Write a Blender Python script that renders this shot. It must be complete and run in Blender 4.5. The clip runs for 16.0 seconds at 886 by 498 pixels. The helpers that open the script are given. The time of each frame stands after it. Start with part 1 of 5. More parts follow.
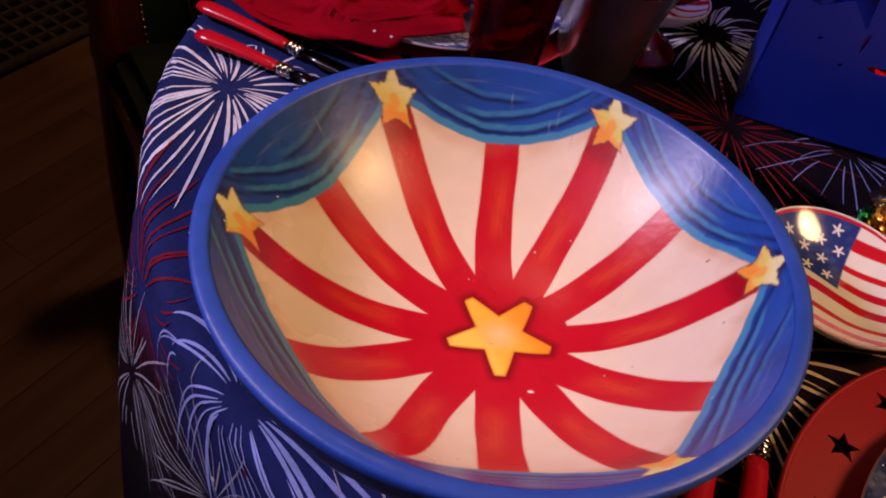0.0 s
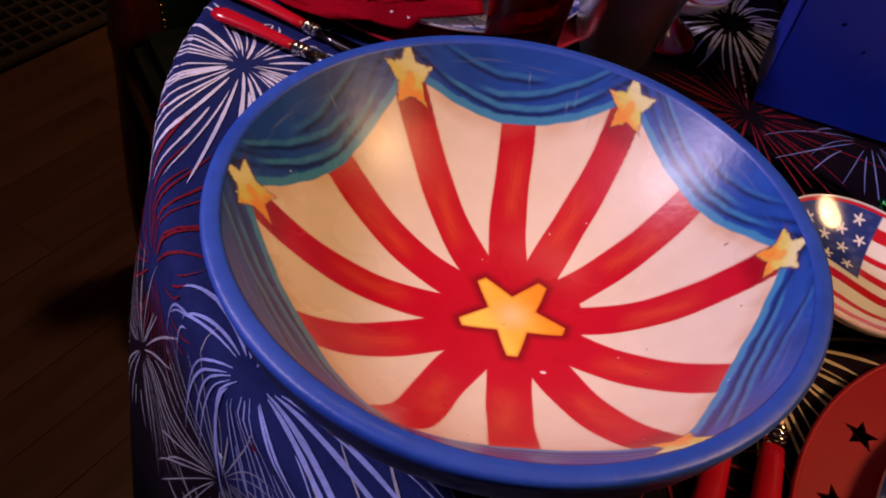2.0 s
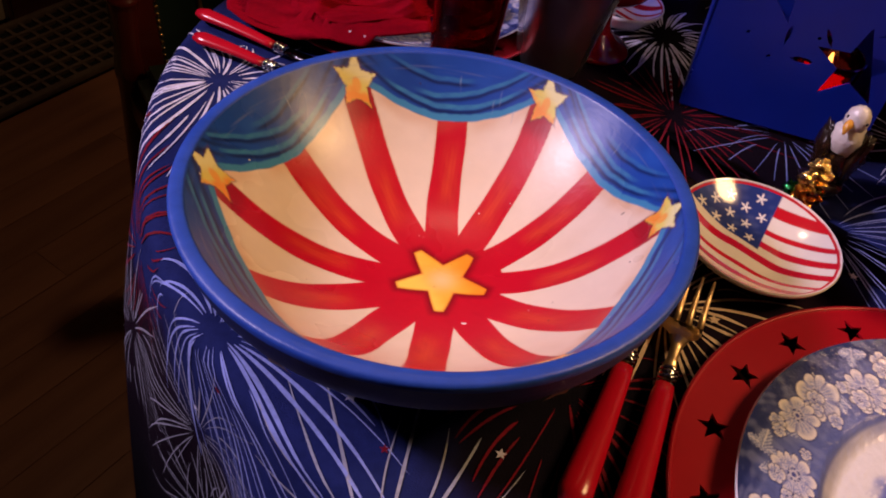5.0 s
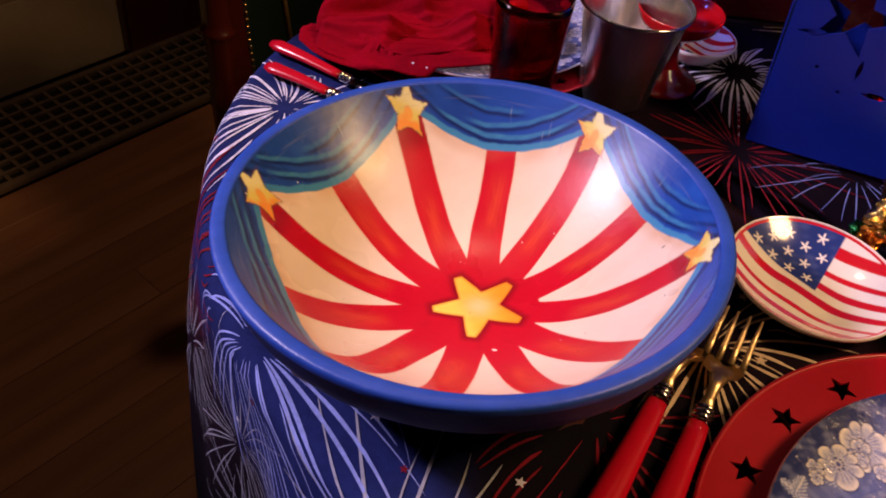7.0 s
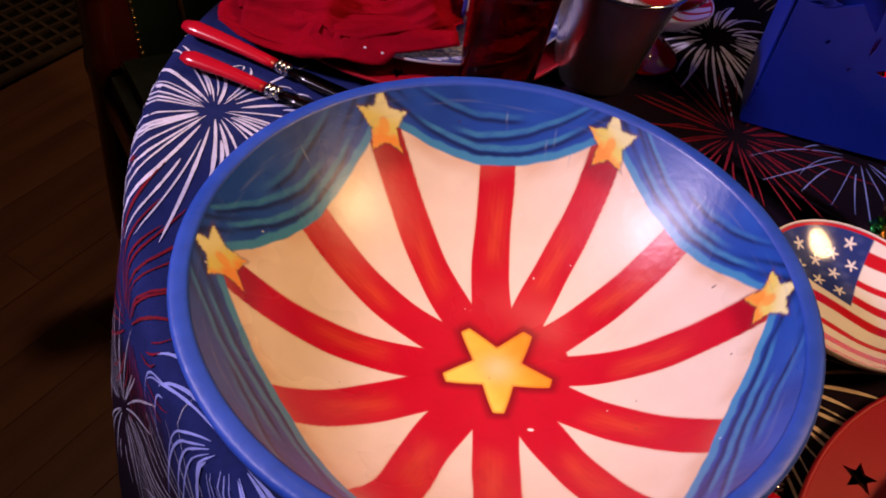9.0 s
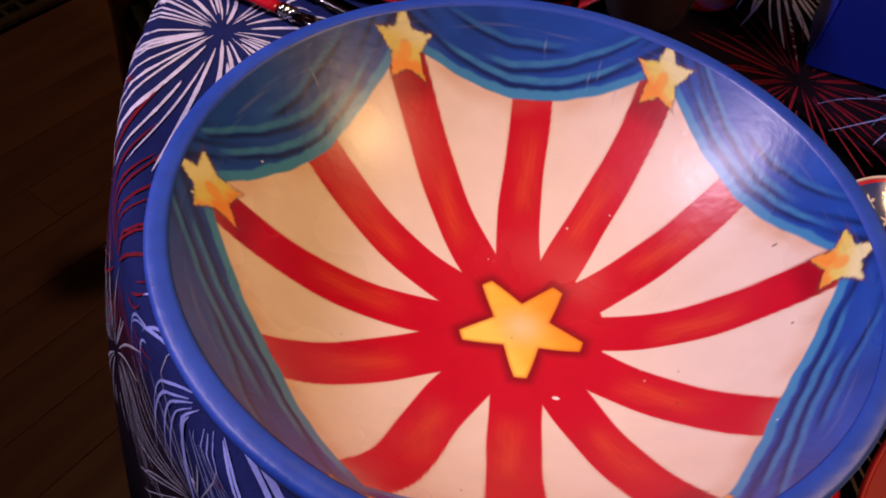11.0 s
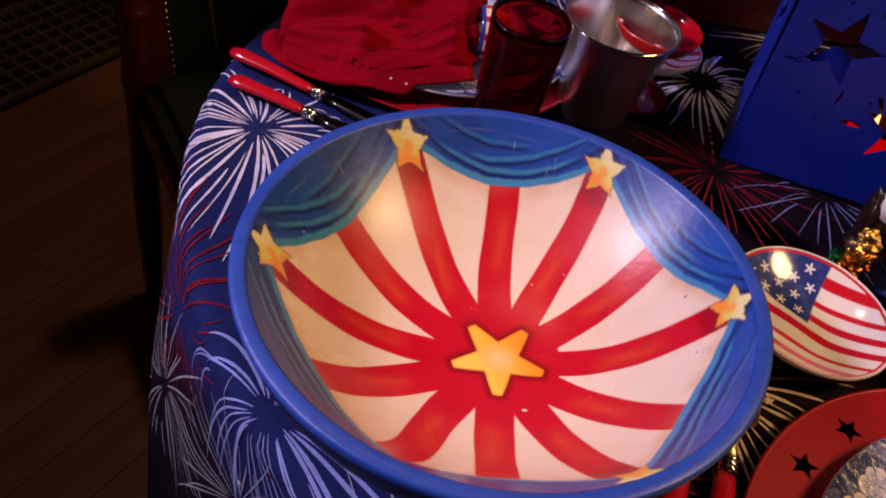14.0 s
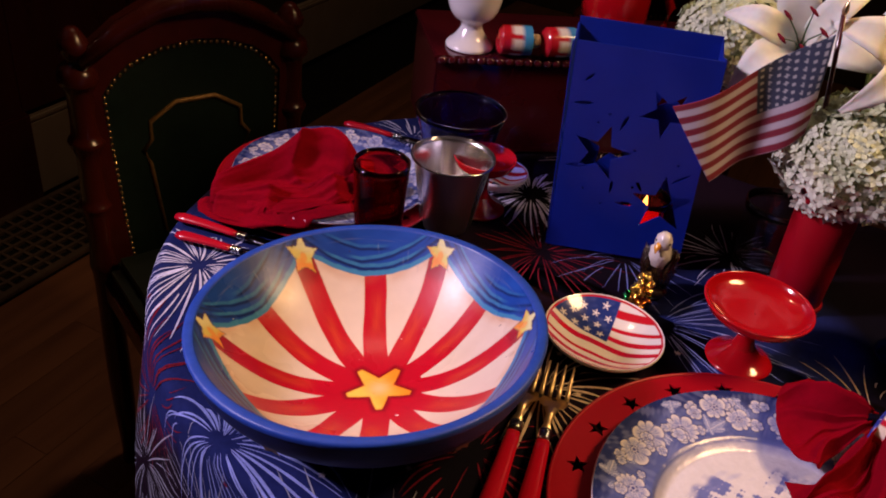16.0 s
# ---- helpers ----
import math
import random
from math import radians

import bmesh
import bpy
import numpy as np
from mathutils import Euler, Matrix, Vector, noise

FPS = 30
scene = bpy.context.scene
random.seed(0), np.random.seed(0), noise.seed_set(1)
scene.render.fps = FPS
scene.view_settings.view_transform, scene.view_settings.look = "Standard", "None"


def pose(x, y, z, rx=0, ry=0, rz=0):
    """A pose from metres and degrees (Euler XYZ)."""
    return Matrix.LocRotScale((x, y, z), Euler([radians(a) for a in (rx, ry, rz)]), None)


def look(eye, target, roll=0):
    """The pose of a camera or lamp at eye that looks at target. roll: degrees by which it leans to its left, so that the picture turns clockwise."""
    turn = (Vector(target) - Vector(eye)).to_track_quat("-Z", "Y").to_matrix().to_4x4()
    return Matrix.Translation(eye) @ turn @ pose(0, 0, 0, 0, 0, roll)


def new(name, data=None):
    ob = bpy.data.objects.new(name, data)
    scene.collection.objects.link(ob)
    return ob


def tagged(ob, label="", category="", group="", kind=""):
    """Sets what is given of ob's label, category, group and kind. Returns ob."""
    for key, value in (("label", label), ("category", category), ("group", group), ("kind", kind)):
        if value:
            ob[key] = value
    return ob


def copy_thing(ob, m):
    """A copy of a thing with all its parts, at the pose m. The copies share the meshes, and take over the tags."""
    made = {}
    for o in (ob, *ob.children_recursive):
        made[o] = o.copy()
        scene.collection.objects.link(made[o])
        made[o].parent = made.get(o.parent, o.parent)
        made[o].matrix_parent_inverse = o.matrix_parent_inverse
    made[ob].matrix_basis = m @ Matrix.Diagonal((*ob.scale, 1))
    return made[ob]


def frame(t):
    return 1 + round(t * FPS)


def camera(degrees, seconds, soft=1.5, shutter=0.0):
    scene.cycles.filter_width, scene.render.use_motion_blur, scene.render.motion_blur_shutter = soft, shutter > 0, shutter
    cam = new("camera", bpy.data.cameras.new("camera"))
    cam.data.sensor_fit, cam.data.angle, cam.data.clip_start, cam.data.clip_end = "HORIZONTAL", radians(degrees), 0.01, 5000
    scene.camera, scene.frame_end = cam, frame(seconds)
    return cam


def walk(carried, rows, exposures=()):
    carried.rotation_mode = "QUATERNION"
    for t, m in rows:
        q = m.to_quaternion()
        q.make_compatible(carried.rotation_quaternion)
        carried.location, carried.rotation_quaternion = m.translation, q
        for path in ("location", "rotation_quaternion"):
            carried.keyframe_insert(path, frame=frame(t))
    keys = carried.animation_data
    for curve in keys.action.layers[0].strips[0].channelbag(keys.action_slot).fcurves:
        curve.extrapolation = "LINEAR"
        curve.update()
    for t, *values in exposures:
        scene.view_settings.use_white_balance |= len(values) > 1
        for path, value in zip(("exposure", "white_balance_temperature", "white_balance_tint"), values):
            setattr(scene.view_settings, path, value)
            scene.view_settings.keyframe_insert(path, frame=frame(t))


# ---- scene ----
cam = camera(55.2, 16.0, soft=1.9)
PATH = [
    (0, (0.022, 0.035, 1.1), (0.045, 1.417, -0.346), 15.4),
    (0.5, (0.022, 0.034, 1.094), (0.049, 1.405, -0.361), 15.5),
    (1, (0.029, 0.029, 1.1), (0.046, 1.395, -0.361), 15.0),
    (1.5, (0.03, 0.028, 1.096), (0.029, 1.398, -0.361), 15.0),
    (2, (0.025, 0.031, 1.089), (0.017, 1.406, -0.363), 15.5),
    (2.5, (0.024, 0.034, 1.088), (0.024, 1.393, -0.38), 15.8),
    (3, (0.031, 0.031, 1.09), (0.025, 1.383, -0.384), 14.2),
    (3.5, (0.032, 0.035, 1.088), (0.03, 1.384, -0.389), 14.0),
    (4, (0.026, 0.016, 1.102), (0.072, 1.4, -0.341), 15.3),
    (4.2, (0.028, 0.002, 1.108), (0.1, 1.402, -0.318), 15.8),
    (6.3, (0.172, -0.049, 1.141), (-0.207, 1.37, -0.216), 5.6),
    (6.5, (0.162, -0.049, 1.143), (-0.212, 1.377, -0.209), 5.9),
    (7, (0.12, -0.034, 1.129), (-0.208, 1.387, -0.239), 7.6),
    (7.5, (0.086, -0.002, 1.112), (-0.163, 1.382, -0.31), 9.1),
    (8, (0.047, 0.027, 1.111), (-0.065, 1.397, -0.341), 12.7),
    (8.5, (0.021, 0.047, 1.113), (0.022, 1.387, -0.372), 12.8),
    (9, (0.026, 0.062, 1.102), (0.028, 1.426, -0.36), 13.4),
    (9.5, (0.034, 0.098, 1.074), (-0.048, 1.382, -0.457), 12.5),
    (9.7, (0.031, 0.101, 1.059), (0.011, 1.376, -0.482), 15.2),
    (11.8, (0.033, 0.079, 1.067), (-0.027, 1.358, -0.469), 13.6),
    (12, (0.031, 0.076, 1.068), (-0.033, 1.374, -0.452), 13.7),
    (12.5, (0.03, 0.067, 1.074), (-0.031, 1.386, -0.428), 14.2),
    (13, (0.035, 0.011, 1.113), (-0.011, 1.385, -0.339), 13.7),
    (13.5, (0.032, 0.006, 1.127), (0.002, 1.389, -0.317), 14.5),
    (14, (0.02, 0.003, 1.144), (0.014, 1.412, -0.274), 15.7),
    (14.5, (0.034, -0.024, 1.169), (0.074, 1.437, -0.196), 14.5),
    (15, (0.057, -0.064, 1.185), (0.075, 1.454, -0.118), 12.9),
    (15.5, (0.086, -0.135, 1.211), (0.031, 1.461, 0.007), 8.1),
    (16, (0.108, -0.205, 1.249), (0.097, 1.459, 0.14), 7.2),
]
walk(cam, [(t, look(eye, target, roll)) for t, eye, target, roll in PATH],
     exposures=[(0, -0.28), (4.2, -0.30), (6.3, 0.05), (7.5, 0.12), (8.5, 0.08), (9.2, 0.0), (9.7, -0.05), (11.8, -0.22), (13.0, -0.22), (16.0, -0.16)])

# ---- world and light ----
world = bpy.data.worlds.new("room_dark")
scene.world = world
world.use_nodes = True
world.node_tree.nodes["Background"].inputs[0].default_value = (0.75, 0.5, 0.42, 1)
world.node_tree.nodes["Background"].inputs[1].default_value = 0.065


def spot(name, eye, target, cone, soft_edge, radius, power, colour):
    data = bpy.data.lights.new(name, "SPOT")
    data.spot_size, data.spot_blend, data.shadow_soft_size, data.energy, data.color = radians(cone), soft_edge, radius, power, colour
    ob = new(name, data)
    ob.matrix_world = look(eye, target)
    return ob


KEY = spot("cool_ceiling_spot", (-1.48, 0.06, 1.98), (0.27, 0.36, 0.78), 39, 0.85, 0.14, 188, (1.0, 0.75, 1.0))
WARM = spot("warm_lamp_spot", (1.14, 0.43, 1.96), (0.03, 0.37, 0.75), 48, 0.9, 0.22, 84, (1.0, 0.59, 0.27))
# Unseen fill light, added because world light can't enter the closed room.
fill_data = bpy.data.lights.new("room_fill_light", "POINT")
fill_data.energy, fill_data.shadow_soft_size, fill_data.color = 11.0, 0.06, (1.0, 0.62, 0.40)
new("room_fill_light", fill_data).location = (-0.25, 1.10, 2.35)


# ---- materials ----
def mat(name, colour=(0.5, 0.5, 0.5), rough=0.5, metal=0.0, vary=0.12, grain=60.0, bump=0.0, bump_scale=200.0,
        attr="", trans=0.0, ior=1.5, coat=0.0, spec=0.5, sheen=0.0, stretch=(1, 1, 1), rvary=0.1, glow=None, sub=0.0):
    m = bpy.data.materials.new(name)
    m.use_nodes = True
    nt = m.node_tree
    N, Lk = nt.nodes, nt.links
    b = N["Principled BSDF"]
    b.inputs["Roughness"].default_value = rough
    b.inputs["Metallic"].default_value = metal
    b.inputs["Transmission Weight"].default_value = trans
    b.inputs["IOR"].default_value = ior
    b.inputs["Coat Weight"].default_value = coat
    b.inputs["Coat Roughness"].default_value = 0.15
    b.inputs["Specular IOR Level"].default_value = spec
    b.inputs["Sheen Weight"].default_value = sheen
    if sub:
        b.inputs["Subsurface Weight"].default_value = sub
        b.inputs["Subsurface Scale"].default_value = 0.004
    if glow:
        b.inputs["Emission Color"].default_value = (*glow[:3], 1)
        b.inputs["Emission Strength"].default_value = glow[3]
    tc = N.new("ShaderNodeTexCoord")
    mp = N.new("ShaderNodeMapping")
    mp.inputs["Scale"].default_value = stretch
    Lk.new(tc.outputs["Object"], mp.inputs["Vector"])
    if trans:
        b.inputs["Base Color"].default_value = (*colour, 1)
        return m
    n1 = N.new("ShaderNodeTexNoise")
    n1.inputs["Scale"].default_value = grain
    n1.inputs["Detail"].default_value = 6
    n2 = N.new("ShaderNodeTexNoise")
    n2.inputs["Scale"].default_value = grain * 0.13
    n2.inputs["Detail"].default_value = 3
    for n in (n1, n2):
        Lk.new(mp.outputs[0], n.inputs["Vector"])
    add = N.new("ShaderNodeMath")
    add.operation = "ADD"
    Lk.new(n1.outputs["Fac"], add.inputs[0])
    Lk.new(n2.outputs["Fac"], add.inputs[1])
    rng = N.new("ShaderNodeMapRange")
    rng.inputs["From Min"].default_value, rng.inputs["From Max"].default_value = 0.6, 1.4
    rng.inputs["To Min"].default_value, rng.inputs["To Max"].default_value = 1 - vary, 1 + vary
    Lk.new(add.outputs[0], rng.inputs["Value"])
    hsv = N.new("ShaderNodeHueSaturation")
    Lk.new(rng.outputs[0], hsv.inputs["Value"])
    if attr:
        at = N.new("ShaderNodeAttribute")
        at.attribute_name = attr
        Lk.new(at.outputs["Color"], hsv.inputs["Color"])
    else:
        hsv.inputs["Color"].default_value = (*colour, 1)
    Lk.new(hsv.outputs[0], b.inputs["Base Color"])
    rr = N.new("ShaderNodeMapRange")
    rr.inputs["From Min"].default_value, rr.inputs["From Max"].default_value = 0.3, 0.7
    rr.inputs["To Min"].default_value, rr.inputs["To Max"].default_value = max(0.02, rough - rvary), min(1, rough + rvary)
    Lk.new(n2.outputs["Fac"], rr.inputs["Value"])
    Lk.new(rr.outputs[0], b.inputs["Roughness"])
    if bump:
        n3 = N.new("ShaderNodeTexNoise")
        n3.inputs["Scale"].default_value = bump_scale
        n3.inputs["Detail"].default_value = 4
        Lk.new(mp.outputs[0], n3.inputs["Vector"])
        bp = N.new("ShaderNodeBump")
        bp.inputs["Strength"].default_value = bump
        bp.inputs["Distance"].default_value = 0.002
        Lk.new(n3.outputs["Fac"], bp.inputs["Height"])
        Lk.new(bp.outputs[0], b.inputs["Normal"])
    return m


M_PAINT = mat("bowl_paint", attr="paint", rough=0.31, vary=0.05, grain=90, bump=0.07, bump_scale=200, spec=0.34)
M_RIM = mat("rim_paint", (0.016, 0.06, 0.36), 0.42, vary=0.16, grain=120, bump=0.18, bump_scale=180)
# Dark blue outside paint, deepened to include the shadow below the rim.
M_OUT_SHADE = mat("outside_paint_shaded", (0.007, 0.018, 0.10), 0.45, vary=0.3, grain=40, bump=0.2, bump_scale=120)
M_OLDSTAR = mat("faded_star_paint", (0.26, 0.17, 0.09), 0.5, vary=0.3, grain=200)
M_CLOTH = mat("printed_cotton", attr="paint", rough=0.9, vary=0.22, grain=160, bump=0.35, bump_scale=900, spec=0.05)
M_WHITE = mat("print_white", (0.55, 0.55, 0.72), 0.9, vary=0.25, grain=400, spec=0.2)
M_GREY = mat("print_grey", (0.28, 0.29, 0.37), 0.9, vary=0.3, grain=400, spec=0.2)
M_LAV = mat("print_lavender", (0.22, 0.27, 0.62), 0.9, vary=0.25, grain=400, spec=0.2)
M_PRED = mat("print_red", (0.135, 0.003, 0.014), 0.9, vary=0.3, grain=400, spec=0.2)
M_TAN = mat("print_tan", (0.50, 0.38, 0.27), 0.9, vary=0.3, grain=400, spec=0.2)
M_RED = mat("red_lacquer", (0.29, 0.002, 0.010), 0.34, vary=0.10, grain=40, bump=0.05, spec=0.35)
M_CERAM = mat("red_ceramic", (0.38, 0.003, 0.008), 0.10, vary=0.08, grain=30, coat=0.6, rvary=0.04)
M_HANDLE = mat("red_plastic", (0.42, 0.004, 0.018), 0.22, vary=0.08, grain=80, rvary=0.08)
M_GOLD = mat("gilt_steel", (0.85, 0.62, 0.32), 0.36, 1.0, vary=0.18, grain=120)
M_STEEL = mat("polished_steel", (0.60, 0.60, 0.60), 0.13, 1.0, vary=0.12, grain=100)
M_CUP = mat("brushed_steel", (0.68, 0.66, 0.66), 0.26, 1.0, vary=0.22, grain=14, stretch=(1, 1, 0.12), bump=0.10, bump_scale=300)
M_DARKSTEEL = mat("blade_steel", (0.10, 0.10, 0.11), 0.18, 1.0, vary=0.15)
M_CHINA = mat("transfer_china", attr="paint", rough=0.13, vary=0.08, grain=220, bump=0.30, bump_scale=260, coat=0.5, rvary=0.05)
M_DISH = mat("dish_glaze", attr="paint", rough=0.10, vary=0.05, grain=80, coat=0.6, rvary=0.04)
M_REDGLASS = mat("ruby_glass", (0.33, 0.004, 0.010), 0.04, trans=1.0, ior=1.25)
M_BLUEGLASS = mat("cobalt_glass", (0.14, 0.24, 0.98), 0.04, trans=1.0, ior=1.28)
M_CLEAR = mat("clear_glass", (0.9, 0.92, 0.95), 0.03, trans=1.0)
M_BAG = mat("blue_enamel", (0.003, 0.017, 0.26), 0.42, vary=0.14, grain=26, bump=0.06, bump_scale=50)
M_NAPKIN = mat("red_linen", (0.21, 0.0010, 0.009), 0.9, vary=0.16, grain=220, bump=0.3, bump_scale=1100, spec=0.03)
M_WOOD = mat("mahogany", (0.070, 0.009, 0.006), 0.28, vary=0.35, grain=26, stretch=(1, 1, 0.15), bump=0.1, bump_scale=60, coat=0.4)
M_LEATHER = mat("green_leather", (0.010, 0.022, 0.016), 0.42, vary=0.3, grain=50, bump=0.25, bump_scale=350)
M_BRASS = mat("brass_nail", (0.65, 0.42, 0.18), 0.25, 1.0)
M_GILT = mat("gilt_tooling", (0.34, 0.20, 0.07), 0.45, 0.5, vary=0.5, grain=180)
M_LACQ = mat("dark_red_lacquer", (0.055, 0.004, 0.007), 0.12, vary=0.2, grain=20, coat=0.5)
M_MILK = mat("milk_glass", (0.80, 0.79, 0.80), 0.12, vary=0.04, grain=20, coat=0.5)
M_PLASTER = mat("old_wall_paint", (0.050, 0.036, 0.026), 0.75, vary=0.25, grain=7, bump=0.2, bump_scale=40)
M_BASE = mat("cream_baseboard_paint", (0.46, 0.36, 0.24), 0.5, vary=0.15, grain=12, bump=0.1, bump_scale=60)
M_PLANK = mat("oak_plank", (0.30, 0.125, 0.058), 0.42, vary=0.38, grain=30, stretch=(0.09, 1, 1), bump=0.15, bump_scale=70)
M_IRON = mat("black_iron", (0.15, 0.10, 0.065), 0.55, 0.1, vary=0.3, grain=60)
M_BLACK = mat("near_black", (0.004, 0.004, 0.004), 0.9, vary=0.1)
# Wax emits red by itself, standing in for flame light passing through.
M_WAX_GLOW = mat("candle_wax_glow", (0.70, 0.30, 0.22), 0.5, sub=0.3, glow=(1.0, 0.10, 0.06, 1.6))
M_FLAME = mat("flame", (1, 0.6, 0.2), 0.5, glow=(1.0, 0.35, 0.06, 5.0))
M_PETAL = mat("white_petal", (0.74, 0.74, 0.64), 0.6, vary=0.10, grain=120, sub=0.15)
M_FLORET = mat("hydrangea_floret", attr="paint", rough=0.6, vary=0.14, grain=150)
M_STEM = mat("green_stem", (0.05, 0.10, 0.03), 0.5, vary=0.3)
M_FLAG = mat("printed_flag", attr="paint", rough=0.8, vary=0.08, grain=300, bump=0.2, bump_scale=900)
M_FIG = mat("figurine_paint", attr="paint", rough=0.25, vary=0.25, grain=160, bump=0.5, bump_scale=240, coat=0.3)
M_TINSEL = mat("gold_foil", attr="paint", rough=0.16, metal=1.0, vary=0.3, grain=300, bump=0.6, bump_scale=500)
M_SHAKER = mat("painted_ceramic", attr="paint", rough=0.15, vary=0.06, coat=0.5)


# ---- helpers for meshes ----
def ob_from(name, verts, faces, material, parent=None, label="", colours=None, smooth=True, m=None):
    me = bpy.data.meshes.new(name)
    me.from_pydata([tuple(v) for v in verts], [], [tuple(f) for f in faces])
    if colours is not None:
        at = me.attributes.new("paint", "FLOAT_COLOR", "POINT")
        c = np.ones((len(verts), 4), dtype=np.float32)
        c[:, :3] = colours
        at.data.foreach_set("color", c.ravel())
    if smooth:
        me.polygons.foreach_set("use_smooth", [True] * len(me.polygons))
    me.materials.append(material)
    me.update()
    ob = new(name, me)
    if parent:
        ob.parent = parent
    if m is not None:
        ob.matrix_local = m
    if label:
        ob["label"] = label
    return ob


def part(name, bm, material, parent, label="", m=None, smooth=True):
    me = bpy.data.meshes.new(name)
    bmesh.ops.recalc_face_normals(bm, faces=bm.faces[:])
    bm.to_mesh(me)
    bm.free()
    if smooth:
        me.polygons.foreach_set("use_smooth", [True] * len(me.polygons))
    me.materials.append(material)
    ob = new(name, me)
    if parent:
        ob.parent = parent
    if m is not None:
        ob.matrix_local = m
    if label:
        ob["label"] = label
    return ob


def thing(name, m, label, category, group="", kind=""):
    e = new(name)
    e.empty_display_size = 0.05
    e.matrix_world = m
    return tagged(e, label, category, group, kind)


def lathe_data(profile, n=64, close=False):
    """Rings of (radius, height) turned round z."""
    prof = np.array(profile, dtype=float)
    a = np.linspace(0, 2 * np.pi, n, endpoint=False)
    v = np.stack([np.outer(prof[:, 0], np.cos(a)), np.outer(prof[:, 0], np.sin(a)), np.repeat(prof[:, 1:2], n, 1)], -1).reshape(-1, 3)
    f = []
    k = len(prof)
    for i in range(k if close else k - 1):
        j = (i + 1) % k
        for q in range(n):
            r = (q + 1) % n
            f.append((i * n + q, i * n + r, j * n + r, j * n + q))
    return v, f


def smooth_profile(pts, steps=6):
    """Catmull-Rom through profile points."""
    p = np.array(pts, dtype=float)
    p = np.vstack([2 * p[0] - p[1], p, 2 * p[-1] - p[-2]])
    out = []
    for i in range(1, len(p) - 2):
        for s in range(steps):
            t = s / steps
            out.append(0.5 * (2 * p[i] + (p[i + 1] - p[i - 1]) * t + (2 * p[i - 1] - 5 * p[i] + 4 * p[i + 1] - p[i + 2]) * t ** 2
                              + (3 * p[i] - p[i - 1] - 3 * p[i + 1] + p[i + 2]) * t ** 3))
    out.append(p[-2])
    out = np.array(out)
    out[:, 0] = np.maximum(out[:, 0], 0.0002)
    return out


def lathe(name, profile, material, parent, label="", n=64, m=None, steps=0, close=False):
    prof = smooth_profile(profile, steps) if steps else profile
    v, f = lathe_data(prof, n, close)
    return ob_from(name, v, f, material, parent, label, m=m)


def tube(name, pts, radii, material, parent, label="", n=10, flat=1.0, m=None):
    """A swept rod with its own radius at each point; flat squashes it in z."""
    pts = [Vector(p) for p in pts]
    v, f = [], []
    for i, p in enumerate(pts):
        d = (pts[min(i + 1, len(pts) - 1)] - pts[max(i - 1, 0)]).normalized()
        side = d.cross(Vector((0, 0, 1)))
        side = side.normalized() if side.length > 1e-4 else Vector((1, 0, 0))
        up = side.cross(d)
        for q in range(n):
            a = 2 * math.pi * q / n
            v.append(p + side * (math.cos(a) * radii[i]) + up * (math.sin(a) * radii[i] * flat))
    for i in range(len(pts) - 1):
        for q in range(n):
            r = (q + 1) % n
            f.append((i * n + q, i * n + r, (i + 1) * n + r, (i + 1) * n + q))
    f.append(tuple(range(n - 1, -1, -1)))
    f.append(tuple(range((len(pts) - 1) * n, len(pts) * n)))
    return ob_from(name, v, f, material, parent, label, m=m)


def box(name, size, at, material, parent, label="", bevel=0.002, rz=0.0):
    bm = bmesh.new()
    bmesh.ops.create_cube(bm, size=1)
    bmesh.ops.scale(bm, vec=size, verts=bm.verts)
    if bevel:
        bmesh.ops.bevel(bm, geom=bm.edges[:], offset=bevel, segments=2, affect="EDGES")
    return part(name, bm, material, parent, label, m=pose(*at, 0, 0, rz), smooth=False)


def star_points(n, r1, r2, turn=0.0, cx=0.0, cy=0.0):
    return [(cx + (r1 if k % 2 == 0 else r2) * math.cos(turn + math.pi * k / n), cy + (r1 if k % 2 == 0 else r2) * math.sin(turn + math.pi * k / n)) for k in range(2 * n)]


def plate_with_holes(outline, holes, thick):
    """A flat sheet in xy with an outline and cut-out shapes, of that thickness."""
    bm = bmesh.new()
    edges = []
    for loop in [outline] + holes:
        vs = [bm.verts.new((x, y, 0)) for x, y in loop]
        edges += [bm.edges.new((vs[i], vs[(i + 1) % len(vs)])) for i in range(len(vs))]
    bmesh.ops.triangle_fill(bm, use_beauty=True, edges=edges)
    ret = bmesh.ops.extrude_face_region(bm, geom=bm.faces[:])
    vs = [g for g in ret["geom"] if isinstance(g, bmesh.types.BMVert)]
    bmesh.ops.translate(bm, vec=(0, 0, -thick), verts=vs)
    return bm


def sstep(e0, e1, x):
    t = np.clip((x - e0) / (e1 - e0), 0, 1)
    return t * t * (3 - 2 * t)


def mix(a, b, w):
    return a + (np.asarray(b) - a) * np.asarray(w)[..., None]


def wob(x, y, s, k=0):
    """Soft, seeded waves as a stand-in for brush unevenness."""
    return (np.sin(x * s + 1.7 * k) * np.cos(y * s * 1.3 + 0.9 * k) + 0.6 * np.sin((x + y) * s * 2.1 + k) + 0.4 * np.cos((x - 1.4 * y) * s * 3.7 + 2 * k)) / 2.0


def star_field(x, y, r1, r2, turn, n=5):
    """Signed distance-like field of a star: positive inside."""
    a = np.arctan2(y, x) - turn
    w = 2 * np.pi / n
    a = np.abs((a + w / 2) % w - w / 2)
    r = np.hypot(x, y)
    px, py = r * np.cos(a), r * np.sin(a)
    bx, by = r2 * math.cos(math.pi / n), r2 * math.sin(math.pi / n)
    nx, ny = by, r1 - bx
    ln = math.hypot(nx, ny)
    return (nx * (r1 - px) - ny * py) / ln


